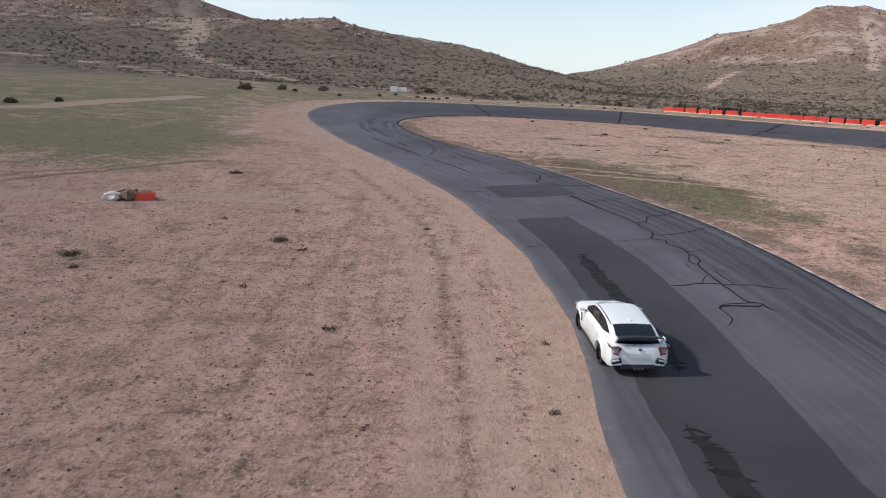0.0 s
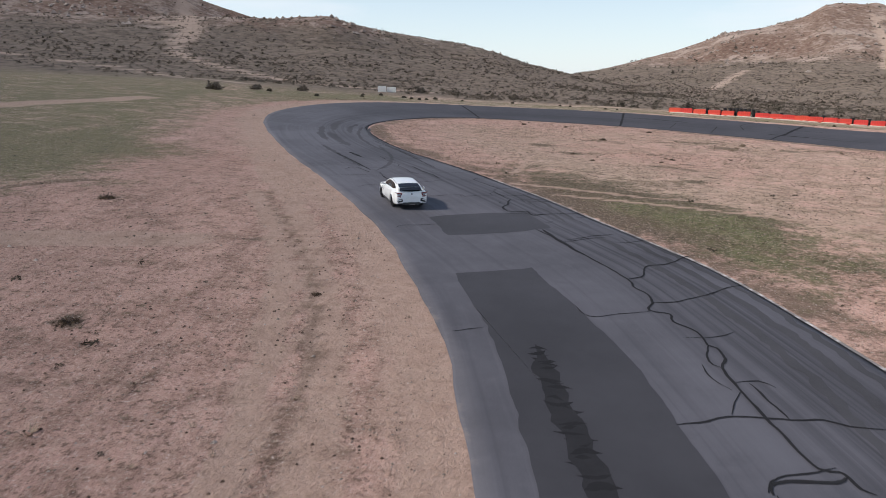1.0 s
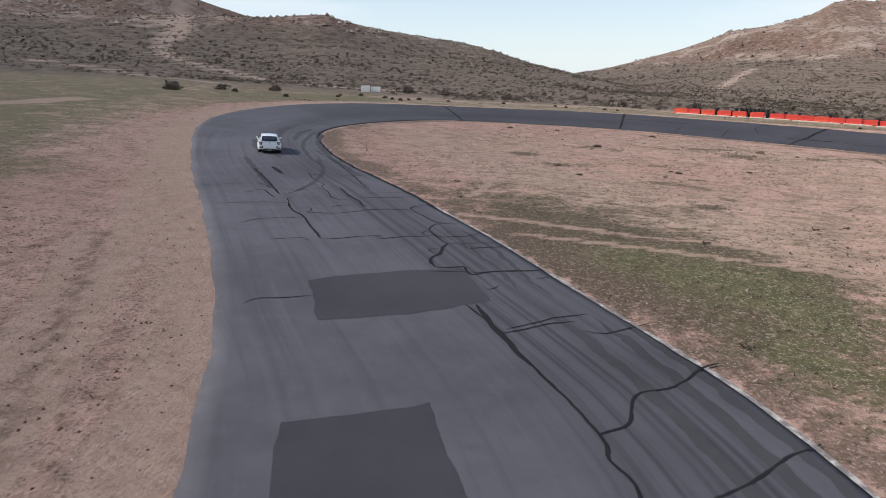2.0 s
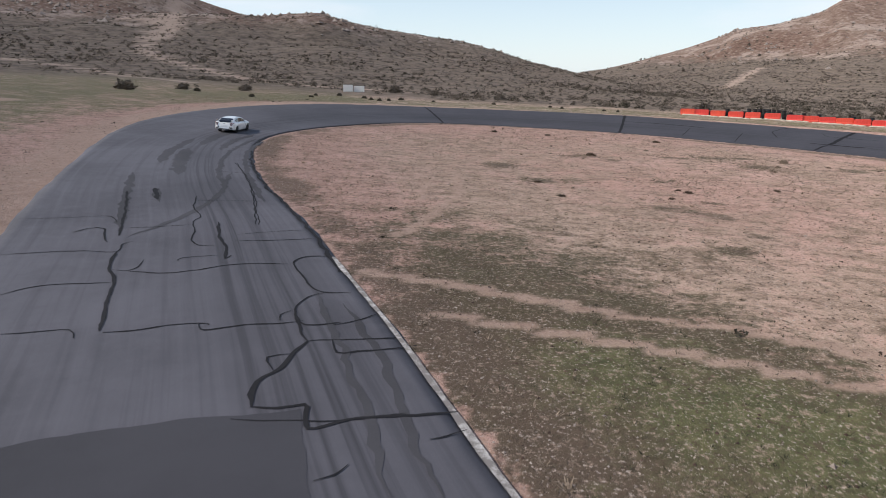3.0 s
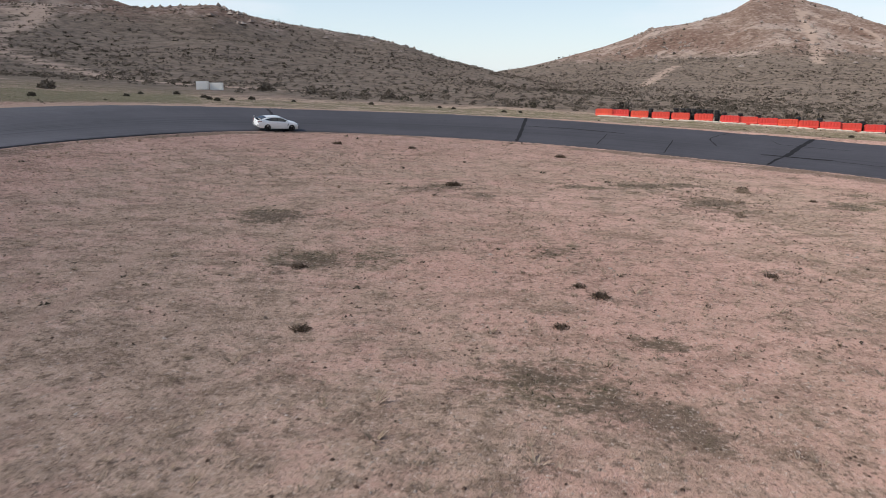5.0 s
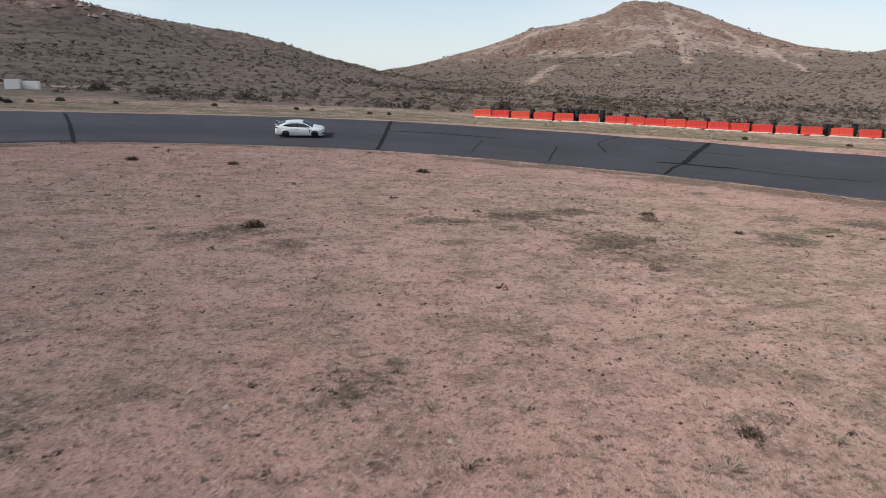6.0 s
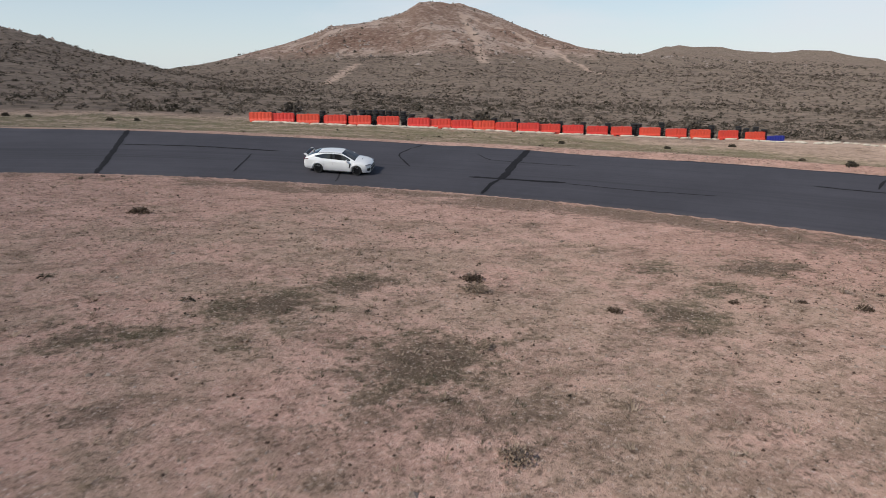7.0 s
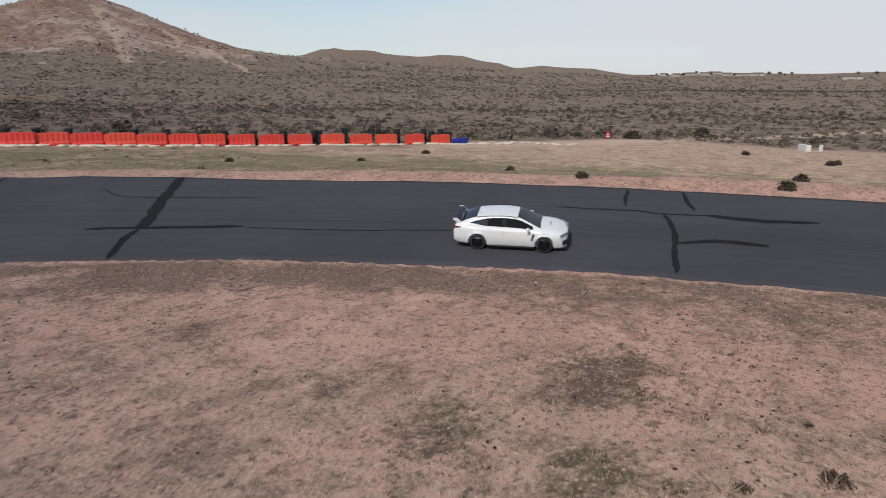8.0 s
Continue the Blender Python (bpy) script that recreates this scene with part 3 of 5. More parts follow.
STEEL = paint_material("polished_steel", (0.55, 0.55, 0.56), 0.25, 0.0, 0.1, 1.0)


def box(bm, size, at, turn=(0, 0, 0), bevel=0.0):
    m = pose(*at, *turn) @ Matrix.Diagonal((*size, 1))
    made = bmesh.ops.create_cube(bm, size=1, matrix=m)["verts"]
    if bevel:
        edges = {e for v in made for e in v.link_edges}
        bmesh.ops.bevel(bm, geom=list(edges), offset=bevel, segments=2, affect="EDGES", profile=0.6)
    return bm


def bar(points, width, thick):
    """A strip of rectangular section along points, upright across it."""
    bm = bmesh.new()
    rings = []
    for p in points:
        p = Vector(p)
        rings.append([bm.verts.new(p + Vector(o)) for o in ((-width / 2, 0, -thick / 2), (width / 2, 0, -thick / 2), (width / 2, 0, thick / 2), (-width / 2, 0, thick / 2))])
    for a, b in zip(rings, rings[1:]):
        for k in range(4):
            bm.faces.new((a[k], a[(k + 1) % 4], b[(k + 1) % 4], b[k]))
    bm.faces.new(rings[0][::-1]), bm.faces.new(rings[-1])
    bmesh.ops.recalc_face_normals(bm, faces=bm.faces)
    return bm


AXLES, WHEEL, ARCH = (1.40, -1.30), 0.335, 0.395


def lower_ring(y):
    w = np.interp(y, [-2.28, -2.2, -2.05, -1.8, -1.3, -0.6, 0.5, 1.1, 1.4, 1.8, 2.05, 2.2, 2.28], [0.83, 0.9, 0.925, 0.935, 0.945, 0.905, 0.89, 0.92, 0.94, 0.91, 0.84, 0.72, 0.55])
    low = np.interp(y, [-2.28, -2.1, -1.7, -1.2, 1.2, 1.8, 2.28], [0.36, 0.3, 0.26, 0.2, 0.2, 0.2, 0.22])
    belt = np.interp(y, [-2.28, -2.2, -2.0, -1.5, -0.5, 0.6, 0.95, 1.4, 1.8, 2.05, 2.2, 2.28], [0.9, 1.0, 1.04, 1.0, 0.955, 0.93, 0.925, 0.9, 0.85, 0.78, 0.71, 0.63])
    crown = np.interp(y, [-2.28, -2.0, 0.9, 1.2, 2.0, 2.28], [0.01, 0.03, 0.06, 0.075, 0.05, 0.02])
    arch = max(WHEEL + math.sqrt(max(0, ARCH**2 - (y - a) ** 2)) if abs(y - a) < ARCH else 0 for a in AXLES)
    sill, flare = max(low, arch), 0.02 if arch > low else 0.0
    middle = max(0.60, sill + 0.02)
    return [(0, low + 0.02), (w * 0.86, low + 0.02), (w * 0.93, sill), (w + flare, max(low + 0.1, sill + 0.012)), (w + flare * 0.6, middle), (w * 0.985, (middle + belt) / 2 + 0.03),
            (w * 0.955, belt - 0.05), (w * 0.90, belt), (w * 0.62, belt + crown * 0.75), (w * 0.3, belt + crown), (0, belt + crown * 1.05)]


def mirrored(bm):
    geom = list(bm.verts) + list(bm.edges) + list(bm.faces)
    bmesh.ops.mirror(bm, geom=geom, axis="X", merge_dist=0.001)
    bmesh.ops.recalc_face_normals(bm, faces=bm.faces)
    return bm


def loft(rings, keep=lambda n, k: True):
    """Half a body from rings of (y, [(x, z), ...]), mirrored. keep picks its faces by ring and place round it."""
    bm = bmesh.new()
    rows = [[bm.verts.new((x, y, z)) for x, z in ring] for y, ring in rings]
    for n, (a, b) in enumerate(zip(rows, rows[1:])):
        for k in range(len(a) - 1):
            if keep(n, k):
                bm.faces.new((a[k], a[k + 1], b[k + 1], b[k]))
    bmesh.ops.delete(bm, geom=[v for v in bm.verts if not v.link_faces], context="VERTS")
    return bm


def roof_ring(y):
    top = np.interp(y, [-2.22, -2.05, -1.75, -1.45, -1.0, -0.5, -0.1, 0.25, 0.5, 0.85, 1.25], [0.99, 1.08, 1.215, 1.32, 1.385, 1.42, 1.425, 1.395, 1.32, 1.15, 0.955])
    foot = lower_ring(y)[7]
    lean = np.interp(y, [-2.22, -1.6, -1.0, 0.4, 1.25], [0.74, 0.69, 0.66, 0.655, 0.77])
    rail = max(foot[1] + 0.01, top - 0.055)
    out = foot[0] - 0.045
    # the side glass runs to a point over the rear wheel
    low = np.interp(y, [-1.6, -1.45, -1.05, 0.7, 1.0], [0.5, 0.34, 0.1, 0.06, 0.06])
    high = np.interp(y, [-1.6, -1.4, -0.85, 1.0], [0.55, 0.72, 0.93, 0.93])
    mix = lambda a, b, u: a + (b - a) * u  # noqa: E731
    side = [(mix(out, lean, u * 0.96), mix(foot[1], rail, u)) for u in (low, (low + high) / 2, high)]
    return [(out, foot[1] - 0.015), *side, (lean, rail + 0.012), (lean * 0.88, top - 0.012), (lean * 0.5, top + 0.008), (0, top + 0.014)]


def build_car():
    car = tagged(new("car"), "white five-door hot hatchback with a tall rear wing", "car")
    ys = sorted({*np.linspace(-2.28, 2.28, 58).round(3), *(a + ARCH * s for a in AXLES for s in (-1, -0.97, -0.88, -0.7, -0.4, 0, 0.4, 0.7, 0.88, 0.97, 1))})
    bm = loft([(y, lower_ring(y)) for y in ys])
    for end in (ys[0], ys[-1]):
        half = sorted((v for v in bm.verts if abs(v.co.y - end) < 1e-6), key=lambda v: v.co.z)
        ring = lower_ring(end)
        order = [min(half, key=lambda v, p=p: (v.co.x - p[0]) ** 2 + (v.co.z - p[1]) ** 2) for p in ring]
        bm.faces.new(list(dict.fromkeys(order)))
    body = part("body", mirrored(bm), WHITE, car, "", True)
    edge_split = body.modifiers.new("edges", "EDGE_SPLIT")
    edge_split.split_angle = radians(38)
    # greenhouse: white pillars and roof, with the panes let in between them
    tops = list(np.r_[np.linspace(-2.22, -1.6, 7), np.linspace(-1.5, 0.3, 13), np.linspace(0.4, 1.25, 9)])
    rings = [(y, roof_ring(y)) for y in tops]

    def kind(n, k):
        y = (tops[n] + tops[n + 1]) / 2
        if k >= 5 and y > 0.33:
            return "windshield"
        if k >= 5 and y < -1.4:
            return "rear_window"
        if k in (1, 2) and -1.6 < y < 0.95:
            return "side_pillar" if -0.3 < y < -0.15 else ("rear_side_window" if y < -0.22 else "front_side_window")
        return "roof"

    part("roof", mirrored(loft(rings, lambda n, k: kind(n, k) == "roof")), WHITE, car, "", True)
    for name in ("windshield", "rear_window"):
        part(name, mirrored(loft(rings, lambda n, k: kind(n, k) == name)), GLASS_DARK, car, "dark tinted glass", True)
    for name in ("rear_side_window", "front_side_window"):
        for side in (1, -1):
            bm = loft(rings, lambda n, k: kind(n, k) == name)
            bmesh.ops.scale(bm, vec=(side, 1, 1), verts=bm.verts)
            bmesh.ops.recalc_face_normals(bm, faces=bm.faces)
            part("side_window", bm, GLASS_DARK, car, "dark tinted glass", True)
    for side in (1, -1):
        bm = loft(rings, lambda n, k: kind(n, k) == "side_pillar")
        bmesh.ops.scale(bm, vec=(side, 1, 1), verts=bm.verts)
        bmesh.ops.recalc_face_normals(bm, faces=bm.faces)
        part("door_pillar", bm, BLACK, car, "black pillar between the side windows", True)
    # black box inside the shell, standing in for shade in the wheel wells
    under = bmesh.new()
    box(under, (1.5, 3.9, 0.5), (0, 0, 0.47), bevel=0.05)
    part("underbody_shade", under, BLACK, car)
    for side in (1, -1):
        for axle in AXLES:
            add_wheel(car, side, axle)
        sill = bmesh.new()
        box(sill, (0.07, 1.85, 0.06), (side * 0.885, 0.05, 0.2), bevel=0.015)
        part("side_skirt", sill, BLACK, car)
        lamp = bmesh.new()
        box(lamp, (0.055, 0.06, 0.23), (side * 0.62, -2.275, 0.85), (0, side * -24, side * 6), 0.014)
        box(lamp, (0.26, 0.1, 0.045), (side * 0.735, -2.25, 0.95), (0, side * 6, side * 16), 0.012)
        box(lamp, (0.2, 0.06, 0.04), (side * 0.72, -2.275, 0.755), (0, side * -14, side * 8), 0.012)
        box(lamp, (0.05, 0.36, 0.05), (side * 0.885, -2.08, 0.97), (-6, 0, side * 8), 0.012)
        tail = part("taillight", lamp, RED_LAMP, car, "red C-shaped taillight")
        clear = bmesh.new()
        box(clear, (0.19, 0.05, 0.15), (side * 0.74, -2.262, 0.85), (0, side * -6, side * 12), 0.012)
        part("reversing_lamp", clear, CLEAR_LAMP, tail)
        front = bmesh.new()
        box(front, (0.46, 0.16, 0.09), (side * 0.65, 2.13, 0.72), (14, 0, side * -36), 0.025)
        head = part("headlight", front, CLEAR_LAMP, car, "slim clear headlight")
        brow = bmesh.new()
        box(brow, (0.44, 0.06, 0.02), (side * 0.665, 2.17, 0.765), (14, 0, side * -36), 0.004)
        part("lamp_trim", brow, BLACK, head)
        vent = bmesh.new()
        box(vent, (0.33, 0.07, 0.18), (side * 0.68, -2.265, 0.52), (0, side * 14, side * 9), 0.03)
        outlet = part("bumper_vent", vent, BLACK, car, "black hexagonal bumper vent")
        blade = bmesh.new()
        box(blade, (0.22, 0.03, 0.05), (side * 0.7, -2.292, 0.545), (0, side * 14, side * 9), 0.008)
        part("vent_blade", blade, WHITE, outlet)
        intake = bmesh.new()
        box(intake, (0.26, 0.1, 0.19), (side * 0.7, 2.19, 0.44), (0, 0, side * -34), 0.03)
        part("side_intake", intake, BLACK, car)
        fender = bmesh.new()
        box(fender, (0.02, 0.07, 0.3), (side * 0.928, 0.93, 0.66), (-14, 0, 0), 0.006)
        part("fender_vent", fender, BLACK, car)
        mirror = bmesh.new()
        box(mirror, (0.19, 0.11, 0.12), (side * 0.975, 0.74, 1.0), (0, 0, side * 8), 0.035)
        shell = part("mirror", mirror, WHITE, car)
        stalk = bmesh.new()
        box(stalk, (0.14, 0.06, 0.04), (side * 0.88, 0.75, 0.95), bevel=0.01)
        part("mirror_stalk", stalk, BLACK, shell)
        for at in (-0.18, -0.98):
            handle = bmesh.new()
            box(handle, (0.025, 0.2, 0.03), (side * 0.893, at, 0.82), bevel=0.008)
            part("door_handle", handle, WHITE, car)
        for at, lean in ((0.72, -6), (-0.27, 3), (-0.92, 18)):
            seam = bmesh.new()
            box(seam, (0.004, 0.005, 0.46), (side * 0.893, at, 0.66), (lean, 0, 0))
            part("door_gap", seam, BLACK, car)
        rail = bar([(side * 0.655, y, roof_ring(y)[5][1] + 0.012) for y in np.linspace(-1.35, 0.3, 8)], 0.02, 0.012)
        part("roof_strip", rail, BLACK, car)
        plate = bmesh.new()
        outline = [(-2.3, 1.27), (-2.14, 1.28), (-2.02, 1.17), (-1.93, 1.02), (-2.12, 1.0), (-2.16, 1.12), (-2.31, 1.2)]
        faces = [[plate.verts.new((side * (0.70 + o), y, z)) for y, z in outline] for o in (0, 0.03)]
        for a in range(len(outline)):
            b = (a + 1) % len(outline)
            plate.faces.new((faces[0][a], faces[0][b], faces[1][b], faces[1][a]))
        plate.faces.new(faces[0][::-1]), plate.faces.new(faces[1])
        bmesh.ops.recalc_face_normals(plate, faces=plate.faces)
        part("wing_support", plate, WHITE, car, "white fin that carries the wing")
    wing = bmesh.new()
    section = [(-0.13, 0.02), (-0.06, 0.035), (0.06, 0.015), (0.13, -0.02), (0.06, -0.012), (-0.06, 0.008)]
    rows = [[wing.verts.new((x, -2.15 + y, 1.25 + z - 0.03 * (abs(x) / 0.7) ** 2)) for y, z in section] for x in np.linspace(-0.7, 0.7, 9)]
    for a, b in zip(rows, rows[1:]):
        for k in range(6):
            wing.faces.new((a[k], a[(k + 1) % 6], b[(k + 1) % 6], b[k]))
    wing.faces.new(rows[0][::-1]), wing.faces.new(rows[-1])
    bmesh.ops.recalc_face_normals(wing, faces=wing.faces)
    part("rear_wing", wing, BLACK, car, "black blade of the rear wing", True)
    grille = bmesh.new()
    box(grille, (0.86, 0.1, 0.12), (0, 2.262, 0.585), (12, 0, 0), 0.03)
    part("grille", grille, BLACK, car)
    mouth = bmesh.new()
    box(mouth, (0.95, 0.12, 0.17), (0, 2.255, 0.38), bevel=0.04)
    part("lower_intake", mouth, BLACK, car)
    lip = bmesh.new()
    box(lip, (1.56, 0.26, 0.03), (0, 2.13, 0.205), bevel=0.01)
    part("front_splitter", lip, BLACK, car)
    scoop = bmesh.new()
    box(scoop, (0.3, 0.03, 0.016), (0, 1.6, 0.945), (-8, 0, 0), 0.005)
    part("bonnet_scoop", scoop, BLACK, car)
    diffuser = bmesh.new()
    box(diffuser, (1.02, 0.16, 0.16), (0, -2.22, 0.335), (-10, 0, 0), 0.03)
    tail = part("diffuser", diffuser, BLACK, car)
    for x in (-0.11, 0, 0.11):
        pipe = bmesh.new()
        bmesh.ops.create_cone(pipe, cap_ends=True, segments=14, radius1=0.048, radius2=0.048, depth=0.16, matrix=pose(x, -2.28, 0.31, 90))
        part("exhaust_pipe", pipe, STEEL, tail)
    badge = bmesh.new()
    box(badge, (0.09, 0.02, 0.075), (0, -2.285, 0.9), bevel=0.006)
    part("badge", badge, STEEL, car)
    recess = bmesh.new()
    box(recess, (0.62, 0.03, 0.17), (0, -2.28, 0.7), (-4, 0, 0), 0.012)
    part("plate_panel", recess, WHITE, car)
    wiper = bmesh.new()
    box(wiper, (0.4, 0.02, 0.015), (0.05, -1.93, 1.145), (-30, 4, 0), 0.004)
    part("rear_wiper", wiper, BLACK, car)
    fin = bmesh.new()
    box(fin, (0.03, 0.13, 0.05), (0, -1.15, 1.39), (-12, 0, 0), 0.01)
    part("roof_aerial", fin, WHITE, car)
    return car


def add_wheel(car, side, axle):
    hub = tagged(new("wheel"), "")
    hub.parent = car
    hub.location = (side * 0.80, axle, WHEEL)
    tyre = bmesh.new()
    profile = [(0.235, -0.115), (0.30, -0.125), (0.328, -0.1), (WHEEL, -0.05), (WHEEL, 0.05), (0.328, 0.1), (0.30, 0.125), (0.235, 0.115)]
    count = 28
    rows = [[tyre.verts.new((o, r * math.cos(2 * math.pi * n / count), r * math.sin(2 * math.pi * n / count))) for r, o in profile] for n in range(count)]
    for n in range(count):
        a, b = rows[n], rows[(n + 1) % count]
        for k in range(len(profile) - 1):
            tyre.faces.new((a[k], a[k + 1], b[k + 1], b[k]))
    bmesh.ops.recalc_face_normals(tyre, faces=tyre.faces)
    part("tyre", tyre, RUBBER, hub, "", True)
    rim = bmesh.new()
    bmesh.ops.create_cone(rim, cap_ends=True, segments=28, radius1=0.24, radius2=0.24, depth=0.14, matrix=pose(side * -0.03, 0, 0, 0, 90, 0))
    for n in range(10):
        box(rim, (0.03, 0.03, 0.2), (side * 0.075, *(0.13 * np.array([math.sin(n * 0.6283), math.cos(n * 0.6283)]))), (-math.degrees(n * 0.6283), 0, 0))
    bmesh.ops.create_cone(rim, cap_ends=True, segments=14, radius1=0.05, radius2=0.04, depth=0.06, matrix=pose(side * 0.075, 0, 0, 0, 90, 0))
    part("rim", rim, RIM, hub, "dark ten-spoke alloy rim")
    WHEELS.append(hub)


WHEELS = []
car = build_car()
car.scale = (0.965, 0.965, 0.965)


# ---- what lies on the track ----
def on_road(x, y):
    return float(height(np.array([x]), np.array([y]), False)[0]) + 0.05


def ribbon(name, line, widths, lift, material, wobble=0.0, seed=1, parent=None):
    """A thin strip laid on the track along plan points."""
    line = np.asarray(line, float)
    along_line = np.gradient(line, axis=0)
    side = np.c_[-along_line[:, 1], along_line[:, 0]] / (np.linalg.norm(along_line, axis=1)[:, None] + 1e-9)
    line = line + side * (wobble * fractal(line[:, 0], line[:, 1], 0.7, seed, 2))[:, None]
    widths = np.broadcast_to(widths, len(line)) * (1 + 0.3 * value_noise(line[:, 0], line[:, 1], 0.35, seed + 3))
    rows = np.stack([line - side * widths[:, None] / 2, line + side * widths[:, None] / 2], 1)
    z = height(rows[..., 0], rows[..., 1], False) + 0.05 + lift
    return sheet(name, np.concatenate([rows, z[..., None]], -1).reshape(-1, 3), grid_faces(len(line), 2), material, parent)


def seal(width, *points):
    """A tar-sealed crack through plan points."""
    seal.count += 1
    line = spline(points, 0.22)
    width *= 0.8
    taper = np.clip(np.minimum(np.arange(len(line)) + 1, len(line) - np.arange(len(line))) / 3, 0.4, 1)
    ribbon("crack_seal", line, width * taper, 0.012 + 0.0006 * (seal.count % 9), TAR, 0.05, seal.count, road)


seal.count = 0


def patch(points, material, lift, name="asphalt_patch"):
    """A repaired stretch of asphalt, from the plan points of its outline."""
    line = np.asarray(points, float)
    middle, rings = line.mean(0), 14
    edge = np.concatenate([np.linspace(a, b, 12, endpoint=False) for a, b in zip(line, np.roll(line, -1, 0))])
    edge = edge + 0.06 * np.c_[fractal(edge[:, 0], edge[:, 1], 0.8, 5), fractal(edge[:, 0], edge[:, 1], 0.8, 6)]
    grid = middle + np.linspace(0, 1, rings)[:, None, None] * (edge - middle)[None]
    grid = np.concatenate([grid, grid[:, :1]], 1)
    z = height(grid[..., 0], grid[..., 1], False) + 0.05 + lift
    return sheet(name, np.concatenate([grid, z[..., None]], -1).reshape(-1, 3), grid_faces(rings, grid.shape[1]), material, road)


patch([(4, 37.3), (7.1, 38.4), (8, 34.9), (9.1, 29.9), (9.3, 26.5), (9.4, 23.8), (9.4, 18), (9.2, 10), (5.3, 10), (5.5, 18), (5.6, 23.6), (5.4, 27.7), (5, 32.1)], PATCH, 0.006)
patch([(2.7, 46.5), (4.6, 47.5), (8, 48.4), (8.9, 45.1), (6.3, 43.7), (3.7, 43)], PATCH, 0.007)


def skid(width, *points, material=SKID):
    line = spline(points, 0.3 if material is not HOP else 0.1)
    seal.count += 1
    fade = np.clip(np.minimum(np.arange(len(line)), len(line) - 1 - np.arange(len(line))) / (6 if material is not HOP else 2), 0.05, 1)
    ribbon("rubber_mark", line, width * fade, 0.009 + 0.0004 * (seal.count % 5), material, 0.1, seal.count, road)


def scuffs(start, end, width, count):
    """Short dark cross scuffs side by side, as a hopping wheel leaves them."""
    a, b = np.array(start), np.array(end)
    for n in range(count):
        p = a + (b - a) * (n + 0.3 * math.sin(7.0 * n)) / count
        w = width * (0.7 + 0.3 * math.sin(3.1 * n))
        shift = 0.12 * math.sin(5.3 * n)
        skid(0.17 + 0.07 * math.sin(2.3 * n), tuple(p + (shift - w / 2, -0.08 * math.cos(n))), tuple(p + (shift, 0.07 * math.sin(4.1 * n))), tuple(p + (shift + w / 2, -0.1 * math.cos(2.7 * n))), material=HOP)


skid(0.62, (6.4, 30.8), (6.6, 27), (6.9, 22.4), (7, 18.4), material=BAND)
skid(0.7, (6.2, 15.6), (6.4, 13), (6.5, 9), material=BAND)
scuffs((6.45, 30.5), (6.9, 22.3), 0.8, 38)
scuffs((6.9, 21.8), (7.0, 18.6), 0.9, 13)
scuffs((6.3, 15.2), (6.5, 11.5), 1.0, 20)
skid(0.5, (-5, 71.5), (-3.3, 67.9))
skid(0.4, (-8.5, 76), (-5, 68), (-2.4, 62))
skid(0.9, (-9.8, 88), (-7.6, 81), (-5.7, 76))
skid(0.7, (-11.5, 94), (-10.3, 86), (-8.6, 80))
skid(0.8, (-10.5, 104), (-10.6, 97), (-9.6, 90))
skid(0.6, (-8.2, 100), (-8.3, 94), (-7.4, 88))
skid(0.3, (-3.2, 78), (-1.6, 71.5), (-1.0, 66), (-1.6, 61))
skid(0.35, (-6.2, 96), (-5.2, 88), (-3.0, 80.5), (-0.8, 74.6), (1.4, 69))
skid(0.35, (-7.2, 97), (-6.5, 88), (-4.6, 80), (-2.2, 73.5))
skid(0.35, (13.2, 21), (13.8, 30), (12.9, 37), (10.9, 44))
skid(0.35, (14.3, 20), (14.8, 30), (13.9, 37.5), (12, 44))
skid(0.3, (15.4, 20), (15.6, 30), (14.7, 37.5), (12.8, 44))
skid(0.2, (10.9, 45.5), (9.4, 50.5), (7.8, 54.5))
skid(0.2, (10.1, 45.5), (8.6, 50.5), (6.8, 55.5))
seal(0.1, (8.1, 44.7), (8.8, 43.0), (9.9, 40.0), (10.8, 37.3), (10.8, 36.4), (11.1, 35.6), (11.0, 34.7), (10.7, 34.0), (11.3, 33.7), (11.2, 33.0), (11.7, 32.2), (11.7, 31.2), (11.9, 31.0), (11.8, 30.2), (11.5, 29.6), (11.5, 28.4), (11.5, 27.1), (11.6, 25.7), (11.7, 24.8), (12.1, 24.7), (12.2, 24.5), (12.2, 24.1), (12.4, 23.9))
seal(0.09, (10.8, 37.3), (11.5, 37.9), (12.0, 39.1), (13.3, 39.8), (14.1, 40.7), (14.7, 41.1))
seal(0.09, (11.0, 34.8), (12.1, 35.1), (13.3, 35.8), (14.4, 36.7), (15.4, 37.3))
seal(0.05, (8.1, 34.4), (8.5, 33.3), (9.6, 33.6), (10.7, 33.9))
seal(0.09, (11.7, 31.2), (11.3, 30.3), (11.3, 29.8), (11.5, 29.6))
seal(0.06, (11.0, 29.8), (11.0, 28.9), (11.3, 28.3))
seal(0.07, (11.5, 28.7), (12.2, 28.9), (12.5, 28.5))
seal(0.09, (11.9, 28.7), (12.0, 27.7), (12.1, 26.8))
seal(0.08, (9.2, 26.4), (10.0, 26.6), (10.6, 26.9), (12.1, 26.8), (12.9, 26.9), (13.4, 26.6), (14.2, 26.5))
seal(0.05, (11.5, 28.3), (11.1, 27.6), (10.7, 27.0))
seal(0.14, (12.1, 24.5), (11.8, 24.3), (10.8, 24.3), (10.4, 24.1), (10.3, 23.8))
seal(0.05, (11.1, 31.7), (12.3, 31.9), (12.9, 32.3))
seal(0.06, (9.2, 42.8), (10.7, 43.8), (11.8, 44.3))
seal(0.06, (11.5, 42.9), (12.1, 42.8), (13.7, 43.8))
